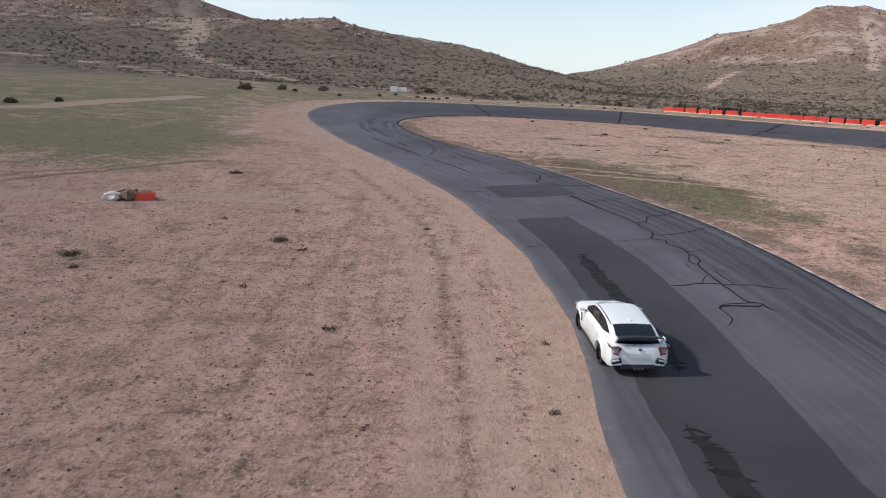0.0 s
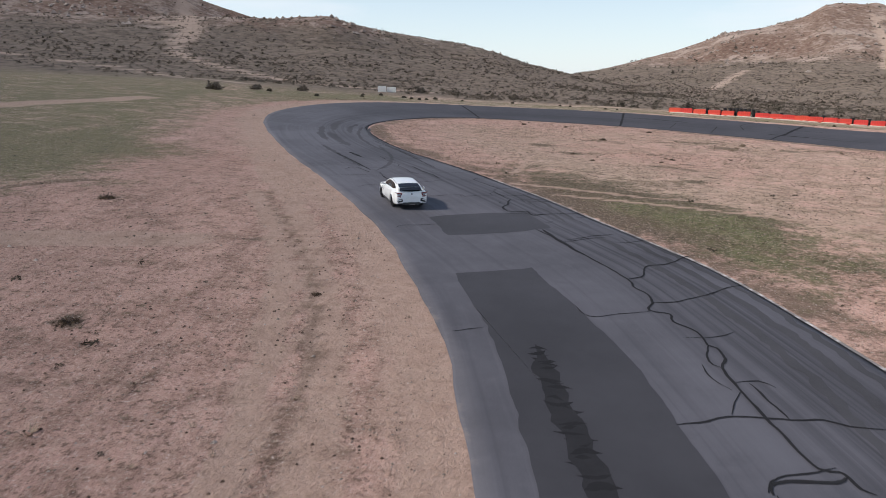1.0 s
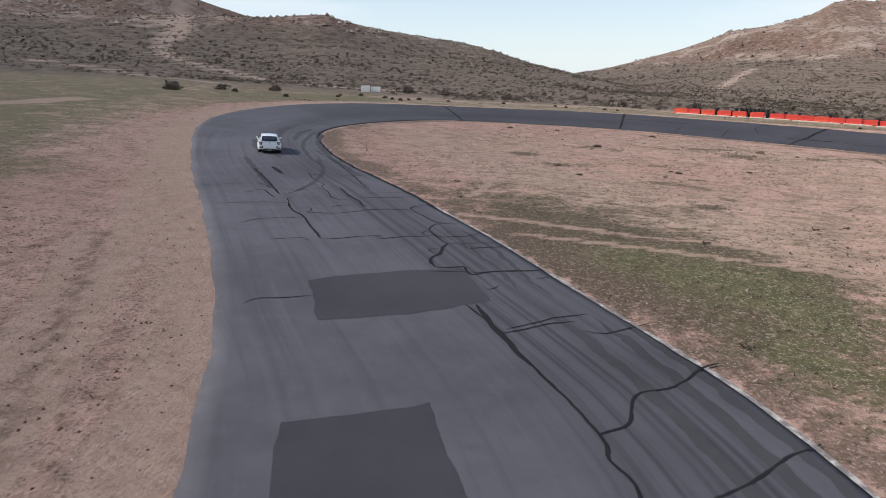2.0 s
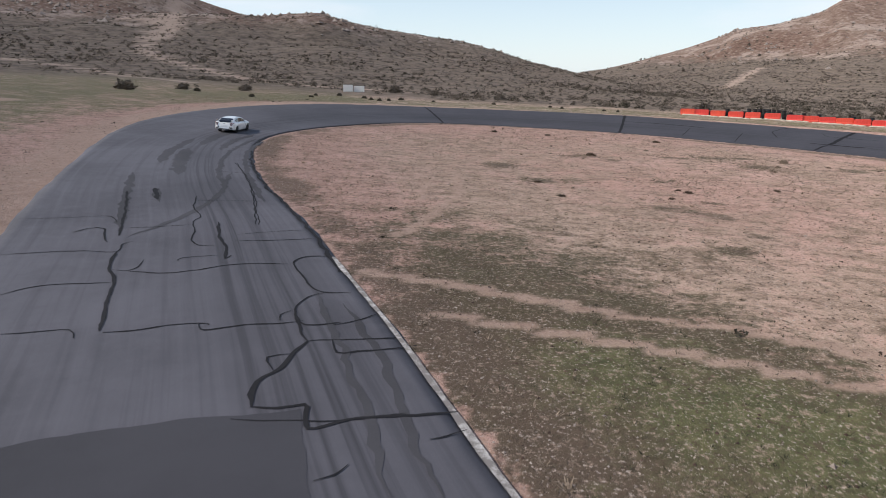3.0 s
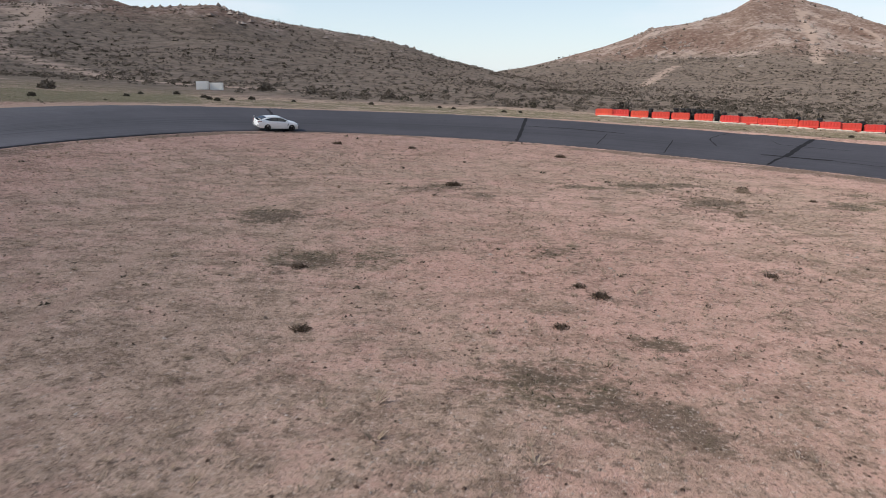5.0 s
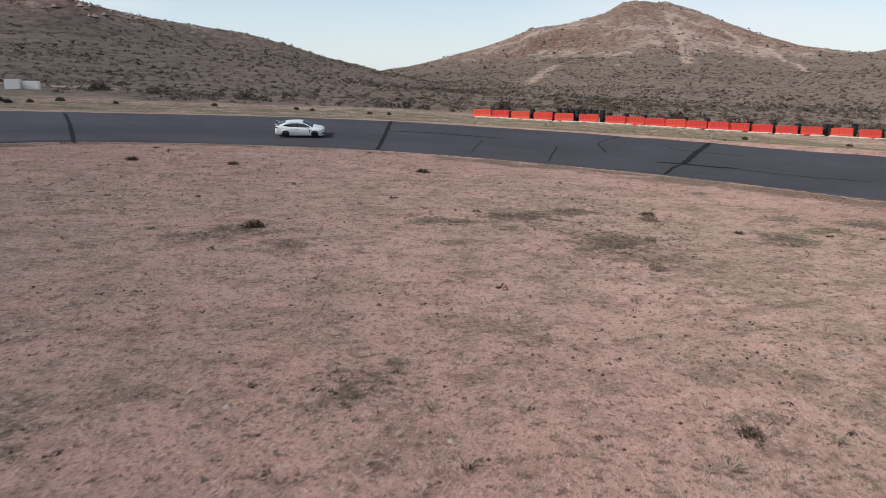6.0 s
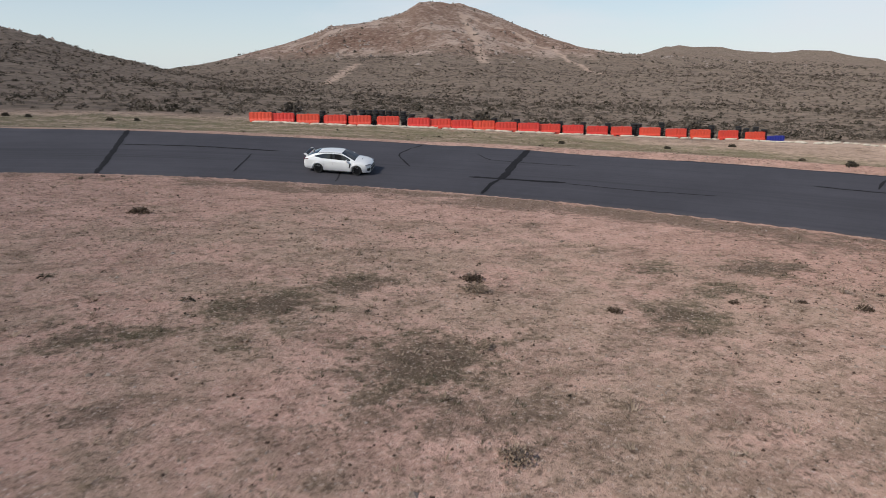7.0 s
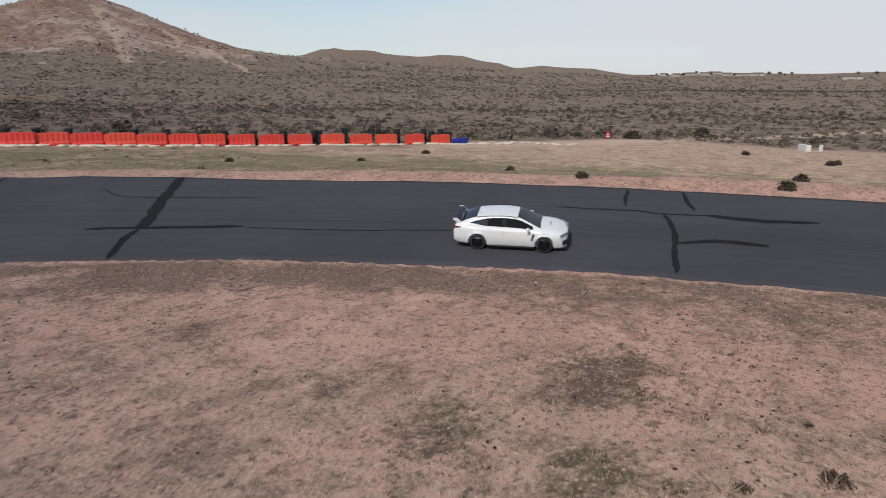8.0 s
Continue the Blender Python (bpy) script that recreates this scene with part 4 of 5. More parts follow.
seal(0.05, (6.7, 47.9), (8.5, 48.0), (10.1, 48.4))
seal(0.06, (1.2, 44.1), (1.5, 44.6), (2.4, 44.8), (3.2, 45.1))
seal(0.22, (8.4, 44.7), (8.7, 43.6), (9.0, 42.7), (9.2, 42.0), (9.4, 41.3), (9.7, 40.5))
seal(0.07, (9.1, 42.5), (9.8, 42.9), (10.6, 43.4), (11.3, 43.6))
seal(0.06, (-4.6, 58.1), (-3.7, 58.5), (-2.2, 58.9), (-1.0, 59.0), (-1.3, 60.0), (-1.1, 60.5))
seal(0.13, (-1.0, 59.0), (-0.5, 57.5), (0.2, 56.3), (0.9, 54.8), (1.6, 53.0), (2.1, 51.9))
seal(0.07, (-2.0, 54.2), (-1.5, 55.0), (-0.8, 55.3), (0.5, 55.6))
seal(0.05, (-0.2, 56.9), (0.3, 56.8), (0.5, 56.9), (0.6, 57.3), (0.3, 58.1))
seal(0.07, (0.5, 56.7), (2.0, 56.8), (3.3, 57.8), (4.2, 58.1), (5.3, 58.2))
seal(0.06, (-0.2, 51.5), (0.5, 51.7), (1.3, 51.9), (1.7, 51.4))
seal(0.06, (2.2, 51.8), (2.9, 52.0), (3.6, 52.4), (4.5, 52.6), (4.6, 52.5))
seal(0.07, (4.3, 52.6), (4.5, 52.2), (4.8, 52.2), (5.5, 52.6), (6.5, 52.8), (7.0, 53.0))
seal(0.06, (6.4, 53.0), (6.3, 53.4), (6.5, 53.7))
seal(0.08, (6.6, 59.4), (5.7, 59.2), (5.4, 58.6), (5.6, 57.9), (6.4, 56.2), (7.0, 55.4), (7.9, 55.4))
seal(0.07, (7.1, 55.3), (6.7, 54.9), (6.6, 54.1), (6.7, 53.4), (7.1, 52.8), (7.8, 52.9), (8.0, 53.0))
seal(0.1, (6.7, 53.4), (7.1, 52.3), (7.4, 51.7))
seal(0.07, (7.4, 51.7), (8.0, 51.9), (8.7, 52.0), (9.8, 52.2))
seal(0.09, (8.0, 51.9), (8.2, 51.1), (8.7, 51.2), (9.6, 51.5), (10.1, 51.7))
seal(0.06, (7.8, 52.8), (8.4, 53.2), (8.9, 53.8))
seal(0.17, (7.4, 51.7), (7.2, 51.0), (7.1, 50.2), (6.8, 49.5), (6.8, 48.9), (7.0, 48.4))
seal(0.07, (7.2, 51.0), (6.7, 50.7), (7.0, 50.1))
seal(0.12, (7.0, 48.4), (7.5, 48.4), (8.0, 48.6), (8.1, 48.3), (8.2, 47.8), (8.4, 47.7), (9.0, 48.1), (9.4, 48.2), (10.3, 48.3), (11.1, 48.6))
seal(0.06, (8.7, 46.1), (9.0, 46.3), (9.2, 46.6))
seal(0.06, (10.6, 47.5), (10.9, 47.6), (11.3, 47.9))
seal(0.14, (-6.0, 70.2), (-4.2, 66.3), (-2.0, 61.2))
seal(0.3, (-5.1, 71.4), (-3.7, 68.5))
seal(0.07, (-2.2, 69.7), (-1.3, 67.0), (-0.3, 65.2), (-0.3, 64.3), (0.4, 62.5), (1.2, 60.4), (2.0, 60.3))
seal(0.15, (0.8, 64.2), (1.7, 61.8), (2.5, 60.1), (3.0, 58.6), (3.1, 59.0))
seal(0.05, (1.6, 58.1), (1.6, 58.5), (2.7, 59.0))
seal(0.07, (-4.3, 82.2), (-1.4, 75.7), (0.9, 69.0), (2.5, 64.0))
seal(0.05, (-7.2, 63.2), (-5.5, 63.8), (-4.1, 64.4), (-3.1, 63.3))
seal(0.09, (-3.9, 61.4), (-3.7, 62.1), (-3.1, 62.2), (-2.0, 60.2))
seal(0.05, (-2.6, 62.3), (-1.4, 62.8), (-0.1, 63.5))
seal(0.05, (-1.9, 68.7), (0.1, 69.1), (1.9, 69.6))
seal(0.07, (2.5, 61.0), (3.9, 61.4), (5.3, 61.9))
seal(0.05, (2.3, 62.1), (3.9, 63.0), (4.7, 63.3))
seal(0.06, (-4.3, 78.2), (-1.5, 78.0))
seal(0.06, (0.5, 69.0), (1.9, 69.6))
seal(0.06, (5.0, 61.8), (5.7, 62.0))
seal(0.6, (61.1, 123.9), (58.5, 121.9), (56.4, 120.1), (55.6, 119.7))
seal(0.36, (55.6, 119.7), (54.4, 119.0), (53.3, 118.1))
seal(0.3, (54.3, 121.2), (56.0, 119.6), (58.6, 116.6))
seal(0.09, (58.5, 116.5), (60.8, 112.5), (63.0, 108.8))
seal(0.1, (57.5, 125.1), (57.6, 123.5), (58.9, 121.9), (61.4, 118.6))
seal(0.13, (67.4, 106.0), (68.3, 103.3), (68.6, 101.5), (69.1, 99.7))
seal(0.4, (69.0, 99.9), (69.3, 97.7), (69.8, 95.7))
seal(0.2, (70.9, 103.9), (68.8, 103.3))
seal(0.25, (71.4, 101.5), (69.4, 100.5))
seal(0.28, (68.5, 101.5), (66.8, 100.6), (65.7, 100.3), (63.3, 99.6))
seal(0.35, (65.8, 100.3), (66.6, 98.9), (66.9, 97.1))
seal(0.06, (10.2, 23.9), (10.7, 24.4), (12.1, 24.8))
seal(0.06, (10.4, 23.8), (10.3, 22.9), (10.0, 22.3))
seal(0.06, (4.5, 21.9), (5.5, 22.2))
seal(0.06, (3.9, 31.6), (4.9, 32.0))
seal(0.06, (-4.2, 82.3), (-0.1, 72.2), (2.6, 64.0))
seal(0.45, (36.2, 141.3), (34.5, 135.5), (33.1, 131.1))
seal(0.2, (35.3, 137.4), (40.4, 135.1), (45.1, 132.3))
seal(0.4, (5.7, 142.7), (7.3, 138.0), (9.2, 131.0))
seal(0.12, (43.2, 132.3), (41.0, 128.9))
seal(0.12, (48.9, 128.5), (46.4, 124.5))
seal(0.15, (55.4, 129.4), (52.7, 128.0), (52.0, 125.1))


def edge_line():
    """The worn white line along the inner edge of the near straight."""
    line = INNER[(INNER[:, 1] < 60) & (INNER[:, 1] > 5) & (INNER[:, 0] < 20)]
    tangent = np.gradient(line, axis=0)
    side = np.c_[-tangent[:, 1], tangent[:, 0]] / np.linalg.norm(tangent, axis=1)[:, None]
    paint = Shader("worn_white_line", 0.8)
    paint.color(paint.mix(paint.ramp(paint.noise(2.5, 6, 0.7), 0.46, 0.66), (0.2, 0.175, 0.16), (0.62, 0.58, 0.54)))
    fine = spline(line + side * 0.06, 0.5)
    return ribbon("edge_line", fine, 0.15, 0.014, paint.material, 0.01, 3, road)


edge_line()


def kerb_edge():
    """The broken tarmac lip that crumbles into the infield earth at the hairpin."""
    line = INNER[(INNER[:, 1] > 57) & (INNER[:, 0] < 12) & (INNER[:, 1] < 125)]
    tangent = np.gradient(line, axis=0)
    side = np.c_[-tangent[:, 1], tangent[:, 0]] / np.linalg.norm(tangent, axis=1)[:, None]
    return ribbon("broken_edge", spline(line + side * 0.12, 0.4), 0.17, 0.006, TAR, 0.1, 8, road)


kerb_edge()

# ---- barriers and loose things ----
RED_PLASTIC = Shader("red_plastic", 0.5)
RED_PLASTIC = RED_PLASTIC.color(RED_PLASTIC.mix(RED_PLASTIC.ramp(RED_PLASTIC.noise(1.4, 5), 0.45, 0.85, 0, 0.35), RED_PLASTIC.mix(RED_PLASTIC.chance(), (0.70, 0.045, 0.035), (0.78, 0.095, 0.04)), (0.45, 0.11, 0.075))).material
BLUE_PLASTIC = paint_material("blue_plastic", (0.02, 0.03, 0.30), 0.5, 0, 0.3)
SACK = paint_material("pale_sandbag", (0.66, 0.58, 0.46), 0.9, 0, 0.35)
CONCRETE = paint_material("pale_concrete", (0.74, 0.71, 0.66), 0.9, 0, 0.2)
BARK = paint_material("twig", (0.12, 0.09, 0.07), 0.95, 0, 0.4)


def ground_z(x, y):
    return float(height(np.array([x]), np.array([y]))[0])


def upright(x, y, turn, sink=0.02):
    return pose(x, y, ground_z(x, y) - sink, 0, 0, turn)


def build_barrier(material, label):
    """A water-filled plastic barrier: a broad foot, a ribbed body with forklift slots, and a filler cap."""
    thing = tagged(new("traffic_barrier"), label, "barrier", "barriers along the outer verge")
    bm = bmesh.new()
    length, outline = 2.25, [(0.3, 0), (0.3, 0.22), (0.2, 0.4), (0.17, 1.0), (0.13, 1.06)]
    xs = np.linspace(-length / 2, length / 2, 19)
    ring = outline + [(-a, b) for a, b in outline[::-1]]
    rows = []
    for n, x in enumerate(xs):
        dent = 0.035 if n % 3 == 1 and 0 < n < 18 else 0.0
        end = 0.03 if n in (0, 18) else 0.0
        rows.append([bm.verts.new((x, y - math.copysign(dent if 0.3 < z < 1.05 else 0, y) - math.copysign(end, y), z - (end if z > 1 else 0))) for y, z in ring])
    for a, b in zip(rows, rows[1:]):
        for k in range(len(ring)):
            bm.faces.new((a[k], a[(k + 1) % len(ring)], b[(k + 1) % len(ring)], b[k]))
    bm.faces.new(rows[0][::-1]), bm.faces.new(rows[-1])
    bmesh.ops.recalc_face_normals(bm, faces=bm.faces)
    part("body", bm, material, thing)
    for x in (-0.55, 0.55):
        slot = bmesh.new()
        box(slot, (0.34, 0.615, 0.11), (x, 0, 0.09), bevel=0.01)
        part("lift_slot", slot, BLACK, thing)
    cap = bmesh.new()
    bmesh.ops.create_cone(cap, cap_ends=True, segments=12, radius1=0.07, radius2=0.06, depth=0.05, matrix=pose(0, 0, 1.08))
    part("filler_cap", cap, material, thing)
    for side in (-1, 1):
        lug = bmesh.new()
        box(lug, (0.1, 0.12, 0.7), (side * (length / 2 + 0.03), 0, 0.62), bevel=0.02)
        part("joint_lug", lug, material, thing)
    return thing


ROW_A, ROW_B = np.array((50.4, 156.0)), np.array((100.9, 133.6))
ROW_TURN = math.degrees(math.atan2(*(ROW_B - ROW_A)[::-1]))
ROW_STEPS = (0, 2.25, 4.85, 7.7, 10.3, 13.3, 16.6, 18.9, 21.3, 23.7, 26.1, 28.6, 31.0, 33.7, 36.5, 39.2, 42.4, 45.5, 48.5, 51.9, 55.0)


def row_place(distance, aside=0.0):
    d = (ROW_B - ROW_A) / np.linalg.norm(ROW_B - ROW_A)
    return ROW_A + d * distance + np.array((-d[1], d[0])) * (aside + 0.25 * math.sin(distance * 0.4))


def build_tyre():
    thing = tagged(new("old_tyre"), "worn black tyre stacked behind the red barriers", "tyre", "tyres behind the barriers")
    bm = bmesh.new()
    profile, count = [(0.2, -0.1), (0.3, -0.115), (0.335, -0.06), (0.335, 0.06), (0.3, 0.115), (0.2, 0.1)], 18
    rows = [[bm.verts.new((r * math.cos(2 * math.pi * n / count), r * math.sin(2 * math.pi * n / count), o + 0.115)) for r, o in profile] for n in range(count)]
    for n in range(count):
        for k in range(6):
            bm.faces.new((rows[n][k], rows[n][(k + 1) % 6], rows[(n + 1) % count][(k + 1) % 6], rows[(n + 1) % count][k]))
    bmesh.ops.recalc_face_normals(bm, faces=bm.faces)
    part("carcass", bm, RUBBER, thing, "", True)
    return thing


def lump(size, seed, rough=0.18, flat=0.0, detail=2):
    """A rounded uneven body, flat below."""
    bm = bmesh.new()
    bmesh.ops.create_icosphere(bm, subdivisions=detail, radius=1)
    for v in bm.verts:
        k = 1 + rough * noise.noise(v.co * 1.7 + Vector((seed * 3.1, seed, 0))) + 0.5 * rough * noise.noise(v.co * 4.1 + Vector((seed, 0, 7)))
        v.co = Vector((v.co.x * size[0] * k, v.co.y * size[1] * k, max(v.co.z, -1 + flat) * size[2] * k + size[2] * (1 - flat)))
    return bm


def build_verge():
    rng = random.Random(5)
    first = build_barrier(RED_PLASTIC, "faded red plastic water-filled barrier on the verge")
    for n, step in enumerate(ROW_STEPS):
        x, y = row_place(step)
        m = upright(x, y, ROW_TURN + rng.uniform(-3, 3))
        if n == 0:
            first.matrix_basis = m
        else:
            copy_thing(first, m)
    blue = build_barrier(BLUE_PLASTIC, "blue plastic barrier, tipped low at the row's end")
    x, y = row_place(57.4)
    blue.matrix_basis = upright(x, y, ROW_TURN + 12, 0.35)
    tyre = build_tyre()
    tyre.matrix_basis = upright(*row_place(11.9, 0.85), 0)
    stacks = [(1.1, 4), (3.4, 3), (6.3, 5), (9.0, 4), (9.7, 6), (10.6, 6), (11.3, 6), (12.0, 6), (12.7, 6), (13.4, 6), (14.2, 6), (15.0, 6), (15.9, 5), (17.9, 5), (20.1, 5), (22.6, 4), (24.9, 5), (27.4, 5), (29.9, 4), (32.4, 5),
              (35.1, 5), (37.9, 5), (40.8, 5), (41.4, 5), (44.0, 6), (47.0, 4), (50.2, 6), (53.4, 6), (54.3, 5), (55.4, 6), (56.4, 5)]
    for step, high in stacks:
        high += 1
        x, y = row_place(step, 0.72)
        z = ground_z(x, y) - 0.01
        for k in range(high):
            copy_thing(tyre, pose(x + rng.uniform(-0.06, 0.06), y + rng.uniform(-0.06, 0.06), z + 0.229 * k, 0, 0, rng.uniform(0, 90)))
    bag = None
    for n in range(170):
        step = rng.uniform(-0.6, 58) if n < 140 else rng.uniform(58.5, 75)
        if n < 6:
            step = rng.uniform(-0.8, 1.6)
        x, y = row_place(step, rng.uniform(-0.85, -0.5) if n < 140 else rng.uniform(-1.2, 0.6))
        if bag is None:
            bag = tagged(new("sandbag"), "pale tan sandbag lying at the foot of the barriers", "sandbag", "sandbags along the barriers")
            part("sack", lump((0.42, 0.24, 0.13), 3, 0.25, 0.5), SACK, bag, "", True)
            knot = bmesh.new()
            bmesh.ops.create_cone(knot, cap_ends=True, segments=8, radius1=0.05, radius2=0.09, depth=0.14, matrix=pose(0.46, 0, 0.09, 0, 90, 0))
            part("tied_end", knot, SACK, bag)
            bag.matrix_basis = upright(x, y, ROW_TURN)
        else:
            copy_thing(bag, upright(x, y, ROW_TURN + rng.uniform(-14, 14)))


build_verge()


def build_block(x, y, turn, size, label):
    thing = tagged(new("concrete_block"), label, "concrete block", "pale blocks out on the plain")
    bm = bmesh.new()
    box(bm, size, (0, 0, size[2] / 2), bevel=0.05)
    part("block", bm, CONCRETE, thing)
    for side in (-1, 1):
        loop = bmesh.new()
        box(loop, (0.2, 0.04, 0.08), (side * size[0] * 0.28, 0, size[2] + 0.03), bevel=0.012)
        part("lifting_loop", loop, STEEL, thing)
    thing.matrix_basis = upright(x, y, turn)
    return thing


build_block(-14.3, 193, 2, (2.1, 1.0, 1.5), "off-white concrete block beside the dirt road")
build_block(-11.9, 193.6, -4, (2.3, 1.0, 1.35), "off-white concrete block beside the dirt road")
build_block(139, 102.2, 35, (1.9, 0.7, 0.85), "pale block at the edge of the scrub")
build_block(140.4, 100.4, 60, (0.35, 0.35, 0.85), "small pale block at the edge of the scrub")


def build_barrel():
    """A plastic traffic barrel at the edge of the scrub."""
    barrel = tagged(new("traffic_barrel"), "faded orange-red plastic traffic barrel beside the scrub", "barrel")
    bm = bmesh.new()
    for n, (r, z) in enumerate(((0.3, 0.2), (0.28, 0.45), (0.26, 0.7), (0.23, 0.92))):
        bmesh.ops.create_cone(bm, cap_ends=True, segments=18, radius1=r, radius2=r - 0.02, depth=0.26, matrix=pose(0, 0, z))
    part("body", bm, RED_PLASTIC, barrel)
    for z, r in ((0.33, 0.295), (0.6, 0.275)):
        bm = bmesh.new()
        bmesh.ops.create_cone(bm, cap_ends=True, segments=18, radius1=r, radius2=r, depth=0.1, matrix=pose(0, 0, z))
        part("band", bm, CONCRETE, barrel)
    foot = bmesh.new()
    bmesh.ops.create_cone(foot, cap_ends=True, segments=18, radius1=0.42, radius2=0.38, depth=0.1, matrix=pose(0, 0, 0.05))
    part("rubber_foot", foot, RUBBER, barrel)
    barrel.matrix_basis = upright(137.7, 128.1, 0)


build_barrel()


def build_dump():
    """Rubbish left on the dirt: a brown bale, a red crate and a white sack."""
    z = lambda x, y: ground_z(x, y) - 0.03  # noqa: E731
    straw = Shader("weathered_straw", 0.95)
    straw.color(straw.mix(straw.ramp(straw.noise(9, 6, 0.7, (1, 6, 6)), 0.35, 0.65), (0.13, 0.085, 0.055), (0.26, 0.18, 0.12)))
    straw.bump(straw.noise(14, 5, 0.7, (1, 5, 5)), 0.05)
    bale = tagged(new("straw_bale"), "weathered brown bale slumped on bare earth", "bale")
    part("bundle", lump((0.66, 0.5, 0.40), 2, 0.35, 0.45, 3), straw.material, bale, "", True)
    for x in (-0.3, 0.3):
        cord = bmesh.new()
        box(cord, (0.03, 1.0, 0.5), (x, 0, 0.3), bevel=0.01)
        part("cord", cord, BARK, bale)
    bale.matrix_basis = pose(-18.3, 38.6, z(-18.3, 38.6), 0, 0, -12)
    crate = tagged(new("plastic_crate"), "broken red plastic crate with rubble on it", "crate")
    bm = bmesh.new()
    box(bm, (1.0, 0.5, 0.08), (0, 0, 0.04), bevel=0.02)
    part("floor", bm, RED_PLASTIC, crate)
    for size, at in (((1.0, 0.05, 0.42), (0, -0.25, 0.25)), ((1.0, 0.05, 0.38), (0, 0.25, 0.23)), ((0.05, 0.5, 0.42), (0.49, 0, 0.25)), ((0.05, 0.5, 0.4), (-0.49, 0, 0.24))):
        bm = bmesh.new()
        box(bm, size, at, bevel=0.015)
        part("side", bm, RED_PLASTIC, crate)
    crate.matrix_basis = pose(-17.35, 38.7, z(-17.35, 38.7), 0, 0, 14)
    rubble = tagged(new("rubble"), "brown clods heaped in the red crate", "rubble")
    part("clod", lump((0.5, 0.24, 0.22), 9, 0.5, 0.3), straw.material, rubble, "", True)
    rubble.matrix_basis = pose(-17.35, 38.7, z(-17.35, 38.7) + 0.2, 0, 0, 14)
    sack = tagged(new("plastic_sack"), "crumpled white plastic sack beside the bale", "sack")
    part("bag", lump((0.5, 0.34, 0.30), 6, 0.6, 0.4, 3), paint_material("white_plastic_sheet", (0.62, 0.57, 0.53), 0.6, 0, 0.4), sack)
    sack.matrix_basis = pose(-18.95, 38.05, z(-18.95, 38.05), 0, 0, 30)


build_dump()


# ---- plants and stones ----
def leaf_material(name, dark, light):
    s = Shader(name, 0.85)
    s.set("Specular IOR Level", 0.15)
    s.color(s.mix(s.ramp(s.noise(5, 3), 0.35, 0.65), s.mix(s.chance(True), dark, light), tuple(0.75 * v for v in dark)))
    return s.material


FAR_SHRUB = leaf_material("far_shrub_leaf", (0.125, 0.1, 0.078), (0.24, 0.19, 0.15))
SHRUB = leaf_material("shrub_leaf", (0.11, 0.09, 0.07), (0.24, 0.195, 0.155))
DARK_SHRUB = leaf_material("dark_shrub_leaf", (0.055, 0.047, 0.034), (0.11, 0.09, 0.062))
BROWN_SHRUB = leaf_material("brown_shrub_leaf", (0.075, 0.052, 0.036), (0.17, 0.118, 0.08))
TUFT = leaf_material("dry_grass", (0.24, 0.178, 0.126), (0.48, 0.37, 0.28))
WEED = leaf_material("green_weed", (0.045, 0.045, 0.025), (0.115, 0.1, 0.058))
STONE = leaf_material("pebble", (0.2, 0.15, 0.12), (0.56, 0.48, 0.42))
CLOD = leaf_material("earth_clod", (0.07, 0.045, 0.034), (0.19, 0.12, 0.09))
RNG = np.random.default_rng(7)


def clump_template(leaves, size, seed, tall=1.0):
    """Many small leaf triangles on a rounded, uneven bush."""
    rng = np.random.default_rng(seed)
    way = rng.normal(size=(leaves, 3))
    way[:, 2] = np.abs(way[:, 2]) * 1.1
    way /= np.linalg.norm(way, axis=1)[:, None]
    middle = way * rng.uniform(0.45, 1.05, leaves)[:, None] * (1, 1, tall)
    out = rng.normal(size=(leaves, 3, 3)) * size
    return (middle[:, None] + out).reshape(-1, 3), np.arange(leaves * 3).reshape(-1, 3)


def tuft_template(blades, seed, lean=0.5):
    rng = np.random.default_rng(seed)
    points = []
    for a in rng.uniform(0, 2 * np.pi, blades):
        foot, tip = rng.uniform(0, 0.35), rng.uniform(0.5, 1)
        c, s = np.cos(a), np.sin(a)
        w = 0.09
        points += [(foot * c - w * s, foot * s + w * c, 0), (foot * c + w * s, foot * s - w * c, 0), ((foot + lean * tip) * c, (foot + lean * tip) * s, tip)]
    return np.array(points), np.arange(blades * 3).reshape(-1, 3)


def stone_template(seed):
    rng = np.random.default_rng(seed)
    p = np.array([(1, 0, 0), (0, 1, 0), (-1, 0, 0), (0, -1, 0), (0, 0, 0.8), (0, 0, -0.4)]) * rng.uniform(0.7, 1.2, (6, 1))
    return p, np.array([(0, 1, 4), (1, 2, 4), (2, 3, 4), (3, 0, 4), (1, 0, 5), (2, 1, 5), (3, 2, 5), (0, 3, 5)])


def scatter(name, templates, x, y, z, size, material, label, category, squash=(1, 1)):
    """One mesh of many copies of the templates, turned and sized at will."""
    pick, turn = RNG.integers(0, len(templates), len(x)), RNG.uniform(0, 2 * np.pi, len(x))
    tall = size * RNG.uniform(*squash, len(x)) if squash != (1, 1) else size
    vertices, faces, base = [], [], 0
    for n, (points, tris) in enumerate(templates):
        k = np.flatnonzero(pick == n)
        c, s = np.cos(turn[k])[:, None], np.sin(turn[k])[:, None]
        px, py, pz = points.T
        some = np.stack([x[k, None] + size[k, None] * (c * px - s * py), y[k, None] + size[k, None] * (s * px + c * py), z[k, None] + tall[k, None] * pz], -1)
        vertices.append(some.reshape(-1, 3))
        faces.append((tris[None] + (base + np.arange(len(k)) * len(points))[:, None, None]).reshape(-1, 3))
        base += len(k) * len(points)
    ob = sheet(name, np.concatenate(vertices), np.concatenate(faces), material, None, False)
    return tagged(ob, label, category, kind="stuff")


